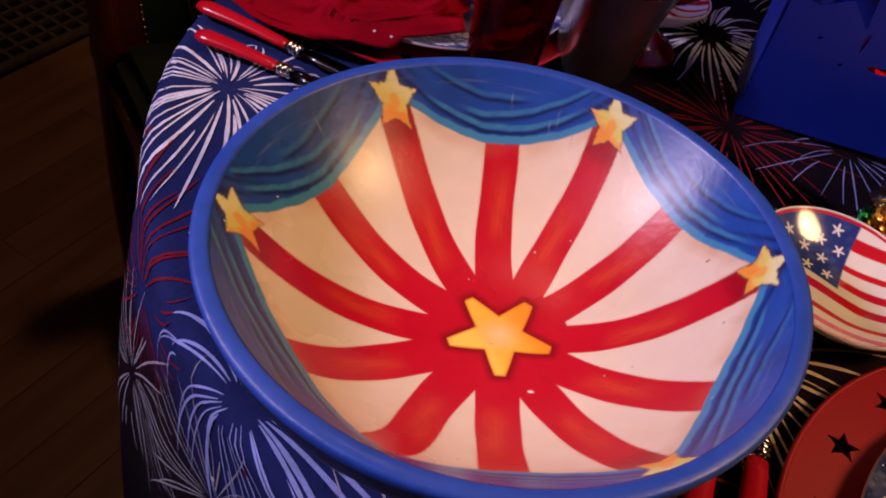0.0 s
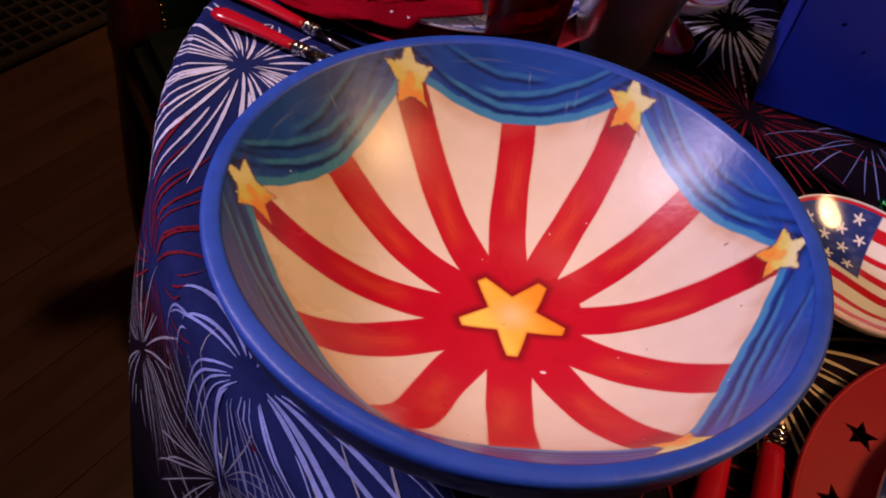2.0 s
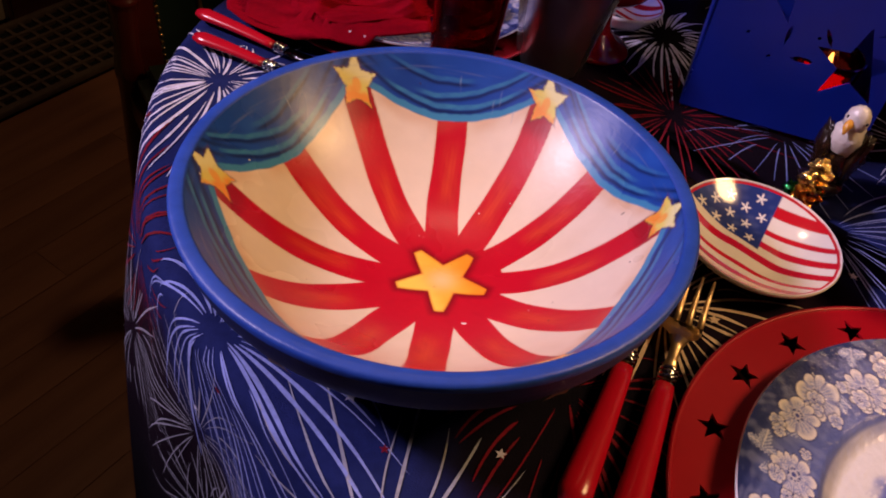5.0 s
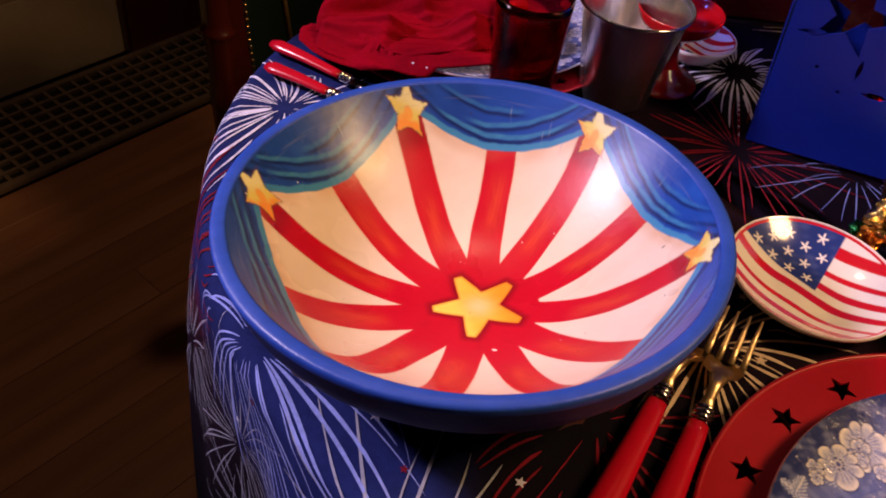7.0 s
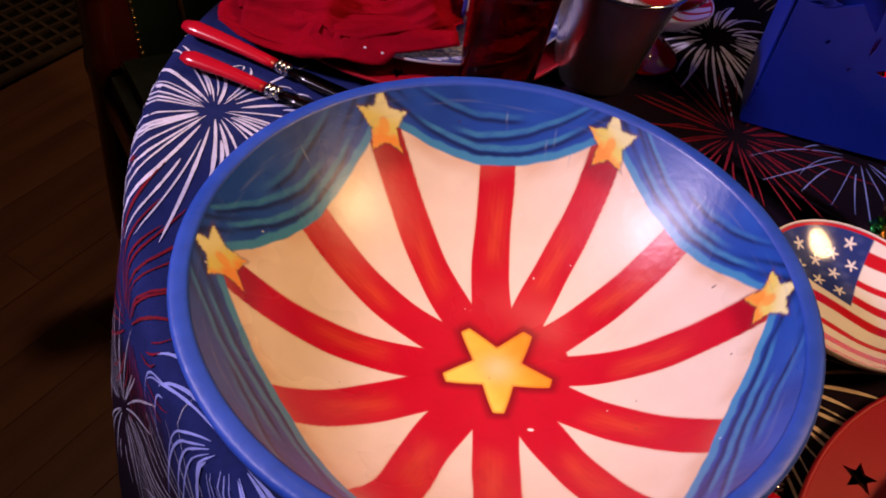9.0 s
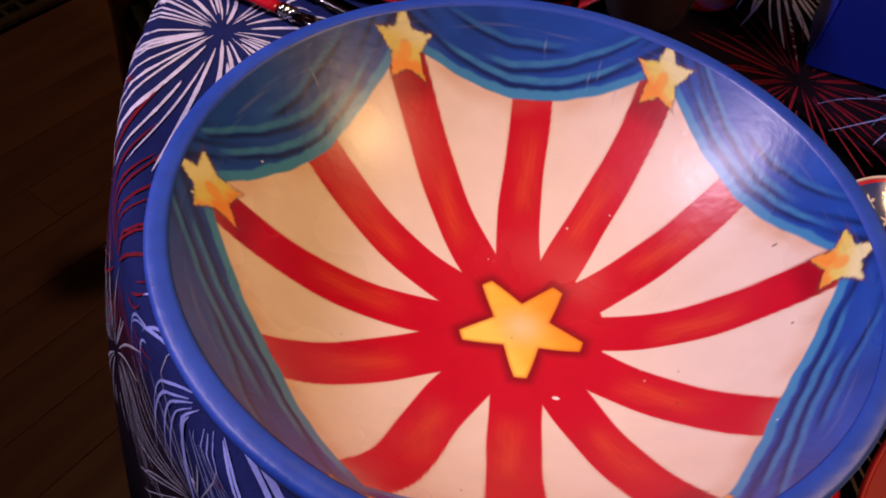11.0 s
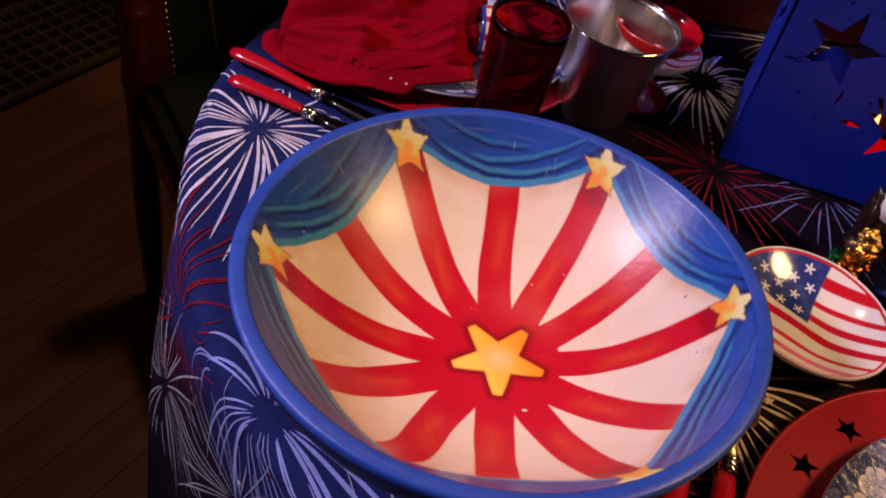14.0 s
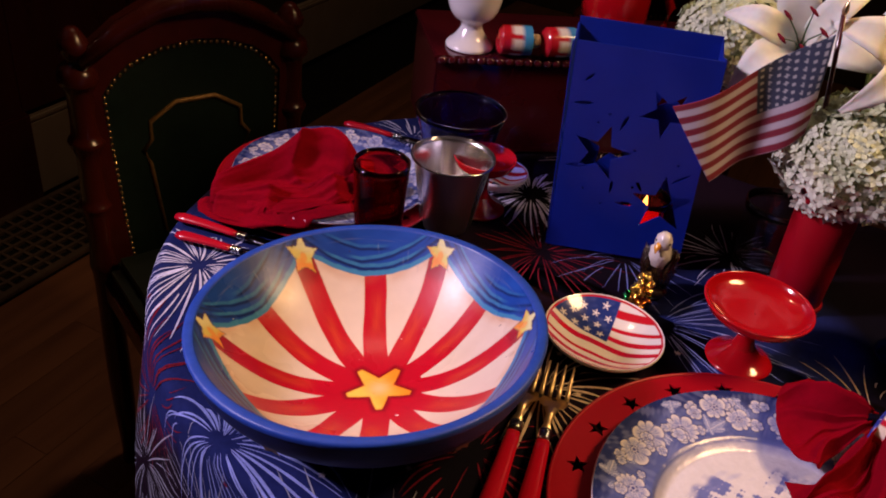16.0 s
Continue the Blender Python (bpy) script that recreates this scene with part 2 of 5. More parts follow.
# ---- the room ----
WALL_TURN = 67.0
TABLE_Z = 0.75
room = Vector((-1.19, 1.24))
along = Vector((math.cos(radians(WALL_TURN)), math.sin(radians(WALL_TURN))))
inward = Vector((along.y, -along.x))


def room_pose(a, b, z=0.0):
    """a metres along the left wall, b metres into the room."""
    p = room + along * a + inward * b
    return pose(p.x, p.y, z, 0, 0, WALL_TURN)


floor = box("floor", (5.4, 4.6, 0.04), (0, 0, 0), M_BLACK, None, "dark subfloor under oak planks", 0)
floor.matrix_world = room_pose(0.4, 2.2, -0.045)
tagged(floor, "brown oak plank floor, dim and worn", "floor", kind="structure")
ceiling = box("ceiling", (5.4, 4.6, 0.05), (0, 0, 0), M_PLASTER, None, "", 0)
ceiling.matrix_world = room_pose(0.4, 2.2, 2.75)
tagged(ceiling, "dim plain painted ceiling", "ceiling", kind="structure")
for nm, la, a, b, rz in (("wall_west", 5.4, 0.4, -0.06, 0), ("wall_east", 5.4, 0.4, 4.5, 0)):
    w = box(nm, (la, 0.1, 2.75), (0, 0, 0), M_PLASTER, None, "", 0)
    w.matrix_world = room_pose(a, b, 1.36)
    tagged(w, "dark brown painted plaster wall", "wall", kind="structure")
for nm, a in (("wall_north", 3.1), ("wall_south", -2.3)):
    w = box(nm, (0.1, 4.66, 2.75), (0, 0, 0), M_PLASTER, None, "", 0)
    w.matrix_world = room_pose(a, 2.22, 1.36)
    tagged(w, "dark brown painted plaster wall", "wall", kind="structure")
for k, (a0, a1) in enumerate(((-2.2, 0.27), (0.47, 0.85), (1.1, 3.0))):
    bb = box("baseboard", (a1 - a0, 0.022, 0.21), (0, 0, 0), M_BASE, None, "", 0.005)
    bb.matrix_world = room_pose((a0 + a1) / 2, 0.004, 0.105)
    tagged(bb, "cream painted wooden baseboard", "baseboard", kind="structure")
    cap = box("baseboard_cap", (a1 - a0, 0.03, 0.02), (0, 0.004, 0.112), M_BASE, bb, "", 0.006)


def wainscot(a0, a1):
    e = thing("wainscot_panel", room_pose((a0 + a1) / 2, 0.006, 0.22), "brown varnished wood wainscot panel on the wall", "wainscot", kind="structure")
    box("panel", (a1 - a0, 0.016, 0.62), (0, 0, 0.33), M_WOOD, e, "", 0.004)
    box("top_rail", (a1 - a0, 0.03, 0.04), (0, -0.004, 0.655), M_WOOD, e, "", 0.006)
    return e


wainscot(-2.2, 0.27)
wainscot(0.47, 0.85)


def door_casing(a, wid):
    e = thing("door_casing", room_pose(a, 0.012, 0), "dark stained wooden door casing against the wall", "door casing", kind="structure")
    box("casing", (wid, 0.035, 2.2), (0, 0, 1.1), M_WOOD, e, "", 0.006)
    box("plinth", (wid + 0.02, 0.05, 0.25), (0, -0.004, 0.125), M_WOOD, e, "", 0.006)


door_casing(0.37, 0.19)
door_casing(0.975, 0.24)


# floor grille along the wall
def floor_grille(a0, a1, b0, b1):
    e = thing("floor_grille", room_pose((a0 + a1) / 2, (b0 + b1) / 2, 0.004), "black iron floor grille with square openings", "floor grille")
    la, lb = a1 - a0, b1 - b0
    # Flat black sheet that stands in for the darkness under the grille.
    box("shade_sheet", (la, lb, 0.006), (0, 0, -0.004), M_BLACK, e, "black sheet in place of the shade below the bars", 0)
    for s in (-1, 1):
        box("frame_bar", (la, 0.02, 0.012), (0, s * lb / 2, 0.002), M_IRON, e, "", 0.002)
        box("frame_bar", (0.02, lb, 0.012), (s * la / 2, 0, 0.002), M_IRON, e, "", 0.002)
    bar = None
    for k in range(1, int(la / 0.034)):
        x = -la / 2 + k * 0.034
        if bar is None:
            bar = box("cross_bar", (0.008, lb, 0.008), (x, 0, 0.003), M_IRON, e, "", 0)
        else:
            o = new("cross_bar", bar.data)
            o.parent = e
            o.matrix_local = pose(x, 0, 0.003)
    bar = None
    for k in range(1, int(lb / 0.034)):
        y = -lb / 2 + k * 0.034
        if bar is None:
            bar = box("long_bar", (la, 0.008, 0.008), (0, y, 0.0045), M_IRON, e, "", 0)
        else:
            o = new("long_bar", bar.data)
            o.parent = e
            o.matrix_local = pose(0, y, 0.0045)


floor_grille(-1.5, 0.75, 0.05, 0.30)


# ---- table and cloth ----
C0 = np.array((0.200, 0.518))
AX = radians(-28)
U = np.array((math.cos(AX), math.sin(AX)))
LEN, RAD, BEND, HANG = 0.80, 0.370, 0.012, 0.50


def outline(t):
    """A point on the long rounded table's middle line and the outward way, for t in 0..1 round it."""
    arc, per = math.pi * RAD, 2 * LEN + 2 * math.pi * RAD
    s = (t % 1) * per
    if s < arc:
        q, a = C0, AX + math.pi / 2 + s / RAD
    elif s < arc + LEN:
        q, a = C0 + U * (s - arc), AX - math.pi / 2
    elif s < 2 * arc + LEN:
        q, a = C0 + U * LEN, AX - math.pi / 2 + (s - arc - LEN) / RAD
    else:
        q, a = C0 + U * (2 * arc + 2 * LEN - s), AX + math.pi / 2
    return q, np.array((math.cos(a), math.sin(a)))


def cloth_point(x, y):
    """Where a point of the flat cloth lies once it is draped over the table."""
    p = np.array((x, y), dtype=float)
    t = min(max(float((p - C0) @ U), 0.0), LEN)
    q = C0 + U * t
    d = p - q
    dist = math.hypot(d[0], d[1])
    n = d / max(dist, 1e-6)
    s = dist - RAD
    wr = 0.0006 * math.sin(31 * x + 17 * y) + 0.0004 * math.sin(53 * y - 29 * x)
    if s <= 0:
        return np.array((x, y, TABLE_Z + wr))
    turn = math.atan2(n[1], n[0])
    quarter = BEND * math.pi / 2
    if s < quarter:
        a = s / BEND
        out, down = BEND * math.sin(a), BEND * (1 - math.cos(a))
    else:
        h = s - quarter
        ph = turn * 9.0 + t * 14.0
        fold = math.sin(ph) + 0.45 * math.sin(2.3 * ph + 1.0)
        grow = 1 - math.exp(-h / 0.10)
        out = BEND + 0.006 * grow + 0.013 * grow * fold + 0.045 * h
        down = BEND + h * 0.985
    q = q + n * (RAD + out)
    return np.array((q[0], q[1], TABLE_Z + wr - down))


def cloth_colour(x, y):
    """Navy ground with blacker cells, as printed."""
    navy, black = np.array((0.012, 0.018, 0.092)), np.array((0.0042, 0.0034, 0.0065))
    w = 0.0
    for cx, cy, r in ((-0.115, 0.46, 0.125), (-0.015, 0.19, 0.115), (-0.10, 0.33, 0.09), (0.42, 0.47, 0.11), (0.06, 0.86, 0.12), (0.03, 0.12, 0.10), (0.62, 0.25, 0.12)):
        w = max(w, 1 - sstep(0.75, 1.1, math.hypot(x - cx, y - cy) / r))
    return navy * w + black * (1 - w) + np.array((0.0050, 0.0004, 0.0035)) * (0.5 + 0.5 * math.sin(9 * x + 13 * y)) * (1 - w)


table = thing("dining_table", pose(C0[0], C0[1], 0), "long wooden dining table with rounded ends under a cloth", "table")
NT = 420
ring = [outline(k / NT) for k in range(NT)]


def table_slab():
    v, f = [], []
    rings = [(RAD - 0.006, TABLE_Z - 0.004), (RAD - 0.002, TABLE_Z - 0.012), (RAD - 0.006, TABLE_Z - 0.034)]
    for r, z in rings:
        for q, n in ring[::6]:
            p = q + n * r - C0
            v.append((p[0], p[1], z))
    k = len(ring[::6])
    for i in range(2):
        for j in range(k):
            f.append((i * k + j, i * k + (j + 1) % k, (i + 1) * k + (j + 1) % k, (i + 1) * k + j))
    f.append(tuple(range(k)))
    f.append(tuple(range(3 * k - 1, 2 * k - 1, -1)))
    ob_from("tabletop", v, f, M_WOOD, table, smooth=False)


table_slab()
for k in (0.1, 0.7):
    p = U * k
    lathe("leg", [(0.035, 0.0), (0.03, 0.03), (0.045, 0.2), (0.06, 0.34), (0.04, 0.5), (0.055, 0.66), (0.06, 0.714)], M_WOOD, table, steps=4, n=24, m=pose(p[0], p[1], 0))

cloth_thing = thing("tablecloth", pose(0, 0, 0), "navy and black cotton tablecloth printed with fireworks, hanging in folds", "tablecloth")


def tablecloth():
    v, f, c = [], [], []
    radial = list(np.linspace(0.02, RAD - 0.004, 34)) + list(RAD + np.linspace(0, BEND * 1.57, 5)) + list(RAD + BEND * 1.57 + np.linspace(0.008, HANG, 44))
    for r in radial:
        for q, n in ring:
            p = q + n * r
            v.append(cloth_point(p[0], p[1]))
            c.append(cloth_colour(p[0], p[1]))
    for i in range(len(radial) - 1):
        for j in range(NT):
            k = (j + 1) % NT
            f.append((i * NT + j, i * NT + k, (i + 1) * NT + k, (i + 1) * NT + j))
    f.append(tuple(range(NT)))
    ob_from("cloth", v, f, M_CLOTH, cloth_thing, colours=np.array(c))


tablecloth()


def on_cloth(x, y, lift):
    e = 0.002
    p = cloth_point(x, y)
    n = np.cross(cloth_point(x + e, y) - p, cloth_point(x, y + e) - p)
    n = n / max(np.linalg.norm(n), 1e-9)
    return p + n * lift


def burst(cx, cy, size, material, rays=34, sag=(0.0, -0.25), hole=0.16, wide=0.0013, seed=0, arc=(0, 360), skip=0.25):
    """One printed firework: uneven curved strokes that follow the cloth."""
    rnd = random.Random(seed)
    v, f = [], []
    for k in range(rays):
        a = radians(arc[0] + (arc[1] - arc[0]) * (k + rnd.uniform(-0.35, 0.35)) / rays)
        r0, r1 = size * hole * rnd.uniform(0.5, 1.3), size * rnd.uniform(0.55, 1.05)
        if rnd.random() < skip:
            r0, r1 = size * rnd.uniform(0.25, 0.5), size * rnd.uniform(0.6, 0.85)
        w = wide * rnd.uniform(0.5, 1.35)
        bend = rnd.uniform(-0.12, 0.12)
        n = 12
        base = len(v)
        for i in range(n + 1):
            t = i / n
            r = r0 + (r1 - r0) * t
            aa = a + bend * t * t
            x = cx + r * math.cos(aa) + sag[0] * size * t * t
            y = cy + r * math.sin(aa) + sag[1] * size * t * t
            ww = w * (0.35 + 1.1 * math.sin(math.pi * min(1.0, 0.15 + 0.75 * t)) ** 1.2) * rnd.uniform(0.78, 1.2) * (0.35 if i in (0, n) else 1)
            px, py = -math.sin(aa) * ww / 2, math.cos(aa) * ww / 2
            v.append(on_cloth(x + px, y + py, 0.0006))
            v.append(on_cloth(x - px, y - py, 0.0006))
        for i in range(n):
            f.append((base + 2 * i, base + 2 * i + 1, base + 2 * i + 3, base + 2 * i + 2))
    ob_from("firework_print", v, f, material, cloth_thing)


def print_star(cx, cy, r, material, turn):
    pts = star_points(5, r, r * 0.42, turn, cx, cy)
    v = [on_cloth(cx, cy, 0.0007)] + [on_cloth(x, y, 0.0007) for x, y in pts]
    f = [(0, 1 + i, 1 + (i + 1) % 10) for i in range(10)]
    ob_from("star_print", v, f, material, cloth_thing)


burst(-0.132, 0.460, 0.108, M_WHITE, 46, (-0.05, -0.22), 0.12, 0.0015, 1)
burst(-0.044, 0.239, 0.135, M_LAV, 46, (0.02, -0.30), 0.10, 0.0014, 2)
burst(-0.150, 0.300, 0.100, M_PRED, 32, (-0.02, 0.10), 0.12, 0.0012, 3)
burst(-0.125, 0.165, 0.120, M_GREY, 36, (-0.05, -0.1), 0.1, 0.0008, 4)
burst(0.199, 0.686, 0.085, M_WHITE, 46, (-0.02, -0.22), 0.20, 0.0016, 5)
burst(0.209, 0.562, 0.095, M_PRED, 38, (0.05, -0.05), 0.14, 0.0012, 6)
burst(0.150, 0.262, 0.100, M_PRED, 36, (0.0, -0.12), 0.14, 0.0012, 7)
burst(0.205, 0.345, 0.095, M_TAN, 36, (0.05, -0.12), 0.16, 0.0013, 8)
burst(0.322, 0.462, 0.150, M_LAV, 22, (0.06, -0.10), 0.14, 0.0010, 9, (-75, 62))
burst(0.075, 0.130, 0.115, M_GREY, 24, (0.0, 0.15), 0.2, 0.0010, 10)
burst(0.045, 0.790, 0.090, M_WHITE, 32, (0, -0.1), 0.15, 0.0012, 11)
burst(0.290, 0.800, 0.080, M_TAN, 30, (0, -0.2), 0.15, 0.0012, 12)
burst(-0.085, 0.640, 0.080, M_PRED, 28, (0, -0.1), 0.15, 0.0011, 13)
burst(-0.045, 0.040, 0.110, M_WHITE, 34, (0, -0.1), 0.15, 0.0012, 14)
burst(0.420, 0.600, 0.090, M_WHITE, 30, (0, -0.1), 0.15, 0.0010, 15)
burst(0.500, 0.360, 0.100, M_TAN, 30, (0, -0.1), 0.15, 0.0011, 16)
burst(-0.225, 0.260, 0.110, M_GREY, 34, (0, -0.1), 0.12, 0.0010, 17)
burst(-0.265, 0.440, 0.110, M_GREY, 30, (0, -0.1), 0.12, 0.0010, 18)
burst(0.300, 0.570, 0.080, M_LAV, 24, (0, -0.2), 0.2, 0.0008, 19)
burst(-0.190, 0.080, 0.120, M_GREY, 34, (0, -0.1), 0.12, 0.0010, 20)
burst(0.040, -0.010, 0.100, M_PRED, 30, (0, -0.1), 0.12, 0.0011, 21)
burst(-0.290, 0.590, 0.120, M_GREY, 30, (0, -0.1), 0.12, 0.0010, 22)
for x, y, r, m_, tu in ((0.037, 0.222, 0.0042, M_WHITE, 0.3), (0.100, 0.238, 0.0036, M_WHITE, 0.9), (-0.045, 0.205, 0.0036, M_PRED, 0.1), (0.062, 0.196, 0.003, M_PRED, 0.5),
                        (-0.172, 0.472, 0.0032, M_WHITE, 0.2), (-0.162, 0.405, 0.0036, M_PRED, 0.6), (0.236, 0.345, 0.0045, M_TAN, 0.4), (0.222, 0.395, 0.004, M_TAN, 0.1),
                        (-0.108, 0.185, 0.003, M_WHITE, 0.7), (0.335, 0.42, 0.004, M_WHITE, 0.2), (0.255, 0.64, 0.004, M_WHITE, 0.5), (0.12, 0.21, 0.0035, M_WHITE, 0.3)):
    print_star(x, y, r, m_, tu)


# ---- the painted bowl ----
BOWL = np.array((0.0576, 0.3161))
R_IN, R_OUT, Z_RIM, Z_BOT = 0.1332, 0.1421, 0.0761, 0.0046
STAR0 = radians(8.1)


def bowl_height(r):
    return Z_BOT + (Z_RIM - 0.001 - Z_BOT) * (r / R_IN) ** 2.7


# how far each hand-drawn stripe strays from an even fan, at the hub and at the swags, in degrees
STRAY_IN = (-2.1, 1.9, 3.4, 3.4, 2.2, 2.6, 2.4, -1.4, -2.9, -2.0, -3.5, -5.0)
STRAY_OUT = (0.1, 0.8, -0.1, -1.0, -0.4, -0.4, 1.5, 3.4, 6.0, -0.8, -4.0, -5.6)
STRIPE_WIDE = (0.96, 0.98, 0.98, 1.04, 1.0, 1.02, 0.98, 1.14, 1.1, 1.08, 1.04, 1.10)
STAR_STRAY = (0.6, -0.4, -0.9, 0.0, 8.0, -2.6)


def bowl_paint(x, y):
    ease = 1 - np.clip(np.hypot(x, y) / R_IN, 0, 1) ** 2.4
    x, y = x - 0.0092 * ease, y + 0.0045 * ease
    r, a = np.hypot(x, y), np.arctan2(y, x)
    cream, red, orange = np.array((0.74, 0.62, 0.49)), np.array((0.50, 0.004, 0.020)), np.array((0.64, 0.085, 0.024))
    blue, teal, navy = np.array((0.013, 0.062, 0.33)), np.array((0.045, 0.215, 0.40)), np.array((0.006, 0.013, 0.068))
    col = np.zeros(x.shape + (3,)) + cream
    col = mix(col, (0.70, 0.50, 0.30), 0.20 * sstep(-0.1, 0.9, wob(x, y, 38, 1)))
    # twelve stripes, each a little astray
    stripe, sx, half, kid = np.zeros_like(r), np.ones_like(r), np.ones_like(r), np.zeros_like(r)
    out = sstep(0.040, 0.112, r)
    for k in range(12):
        mid = STAR0 + radians(30 * k) + np.radians(STRAY_IN[k] + (STRAY_OUT[k] - STRAY_IN[k]) * out)
        d = (a - mid + np.pi) % (2 * np.pi) - np.pi
        across = np.sin(d) * r
        hw = STRIPE_WIDE[k] * (0.0100 - 0.007 * np.clip(r - 0.045, 0, 1)) + 0.0003 * np.sin(r * 130 + 2.1 * k) * np.sin(r * 61 + k)
        near = (np.abs(d) < 1.2) & (np.abs(across) < np.abs(sx))
        sx, half, kid = np.where(near, across, sx), np.where(near, hw, half), np.where(near, k, kid)
        stripe = np.maximum(stripe, np.where(np.abs(d) < 1.2, 1 - sstep(hw - 0.00035, hw + 0.00035, np.abs(across)), 0))
    stripe = np.maximum(stripe, 1 - sstep(0.0365, 0.0375, r))
    st = np.zeros_like(col) + red
    reach = 0.066 + 0.006 * np.sin(kid * 2.7)
    streak = np.exp(-((sx + 0.0025 * np.sin(kid * 4.1 + r * 30)) / (half * 0.55)) ** 2) * sstep(reach - 0.016, reach, r) * (1 - sstep(reach + 0.016, reach + 0.034, r))
    streak = streak * np.clip(0.70 + 0.16 * np.sin(sx * 2300 + 3.0 * kid + 30 * r) + 0.35 * wob(sx * 40, r * 8, 9, 3), 0, 1)
    st = mix(st, orange, 0.50 * streak)
    st = mix(st, (0.40, 0.003, 0.016), 0.30 * sstep(0.0, 0.9, wob(sx * 30, r * 12, 7, 5)))
    # the stripes that end under a star darken towards it
    ends = (kid % 2 == 0) * (kid != 8) * sstep(0.107, 0.115, r)
    st = mix(st, (0.22, 0.002, 0.012), 0.60 * ends)
    col = mix(col, (0.60, 0.36, 0.17), 0.30 * (1 - sstep(0.0, 0.0018, np.abs(np.abs(sx) - half))) * (1 - stripe) * sstep(0.05, 0.09, r))
    col = col * (1 - stripe[..., None]) + st * stripe[..., None]
    # swags between the six stars
    six = radians(60)
    even = np.radians(np.interp(np.degrees(a), (-180, -171.9, -104.0, -54.5, 8.7, 67.7, 127.2, 180), (-180, -171.9, -111.9, -51.9, 8.1, 68.1, 128.1, 180)))
    u = ((even - STAR0) % six) / six * 2 - 1
    kk = np.floor((even - STAR0) / six)
    side = (np.abs(kk + 1) < 0.5) | (np.abs(kk + 3) < 0.5)
    edge = 0.1268 - np.where(side, 0.0178, 0.0190) * (1 - np.abs(u) ** 1.9) + 0.0005 * wob(a, kk, 14, 4)
    h = (r - edge) / 0.022
    under = (1 - sstep(0.0, 0.0085, edge - r)) * (edge > r)
    col = mix(col, (0.55, 0.30, 0.14), 0.62 * under * np.clip(0.55 + 0.55 * wob(x, y, 90, 5), 0, 1) * (1 - stripe * 0.7))
    sw = np.zeros_like(col) + blue
    sw = mix(sw, (0.020, 0.095, 0.44), 0.6 * sstep(-0.1, 0.9, wob(u * 2.2, h, 2.3, kk)) * sstep(0.35, 0.7, h))
    sw = mix(sw, navy, 0.28 * sstep(0.1, 0.9, wob(x, y, 48, 6)))
    # brush strokes that follow the hem: each runs from one pinch and dies away before the other
    for off, wd, st_, a0, a1, tilt in ((0.30, 0.045, 0.95, -0.62, 0.70, 0.05), (0.52, 0.040, 0.80, -0.30, 0.78, 0.10), (0.74, 0.035, 0.45, -0.55, 0.20, -0.08)):
        flip = np.where(np.sin(kk * 2.6 + 1.2) > 0, 1.0, -1.0)
        uu = u * flip
        line = off + tilt * uu + 0.10 * uu * uu + 0.03 * np.sin(uu * 3.1 + off * 9 + kk)
        fade = sstep(a0 - 0.16, a0 + 0.10, uu) * (1 - sstep(a1 - 0.10, a1 + 0.10, uu))
        rough = np.clip(0.85 + 0.30 * wob(u * 7, h * 5, 3.1, off * 30 + kk), 0, 1)
        thick = wd * (0.55 + 0.6 * np.clip(np.cos(uu * 1.5), 0, 1))
        sw = mix(sw, navy, 0.85 * np.exp(-((h - line + thick * 1.9) / (thick * 0.9)) ** 2) * fade)
        sw = mix(sw, teal, st_ * np.exp(-((h - line) / thick) ** 4) * fade * rough)
    # the hem
    sw = mix(sw, teal * 1.08, (1 - sstep(0.12, 0.17, h + 0.02 * wob(u * 5, kk, 3, 1))) * (1 - 0.35 * sstep(0.75, 1.0, np.abs(u))))
    sw = mix(sw, (0.03, 0.02, 0.03), 0.7 * (1 - sstep(0.0, 0.022, h)) * sstep(0.0, 0.5, wob(u * 3, kk, 4, 2)))
    # dark creases that gather at the stars
    for c0, c1, wd in ((0.34, 0.20, 0.055), (0.62, 0.42, 0.05), (0.92, 0.66, 0.06)):
        au = np.abs(u)
        line = c1 + (c0 - c1) * sstep(0.45, 1.0, au) + 0.03 * np.sin(kk * 5 + c0 * 9)
        sw = mix(sw, navy, 0.9 * np.exp(-((h - line) / wd) ** 2) * sstep(0.50 + 0.2 * np.sin(kk * 3 + c0 * 7), 0.90, au))
    sw = mix(sw, navy, 0.55 * sstep(0.84, 0.98, np.abs(u)))
    swag = sstep(-0.0004, 0.0004, r - edge)
    col = col * (1 - swag[..., None]) + sw * swag[..., None]
    # six small stars under the rim
    for q in range(6):
        aa = STAR0 + q * six + radians(STAR_STRAY[q])
        far = (0.1252, 0.1252, 0.1252, 0.1252, 0.1400, 0.1290)[q]
        cx, cy = far * math.cos(aa), far * math.sin(aa)
        lx, ly = (x - cx) * math.cos(aa) + (y - cy) * math.sin(aa), -(x - cx) * math.sin(aa) + (y - cy) * math.cos(aa)
        lx = lx * 1.30
        ragged = 0.0005 * wob(x, y, 700, q)
        sf = star_field(lx, ly, 0.0138, 0.0072, 0.22 * math.sin(q * 2.3), 5) + ragged
        m = sstep(-0.0003, 0.0003, sf)
        sc = np.zeros_like(col) + np.array((0.68, 0.58, 0.13))
        sc = mix(sc, (0.74, 0.74, 0.42), sstep(-0.001, 0.007, lx - 0.5 * ly) * 0.75)
        sc = mix(sc, (0.80, 0.24, 0.03), sstep(0.001, 0.006, -lx + 0.45 * ly + 0.002 * wob(x, y, 300, q)) * 0.85)
        swirl = np.hypot(lx + 0.001, ly * 1.2)
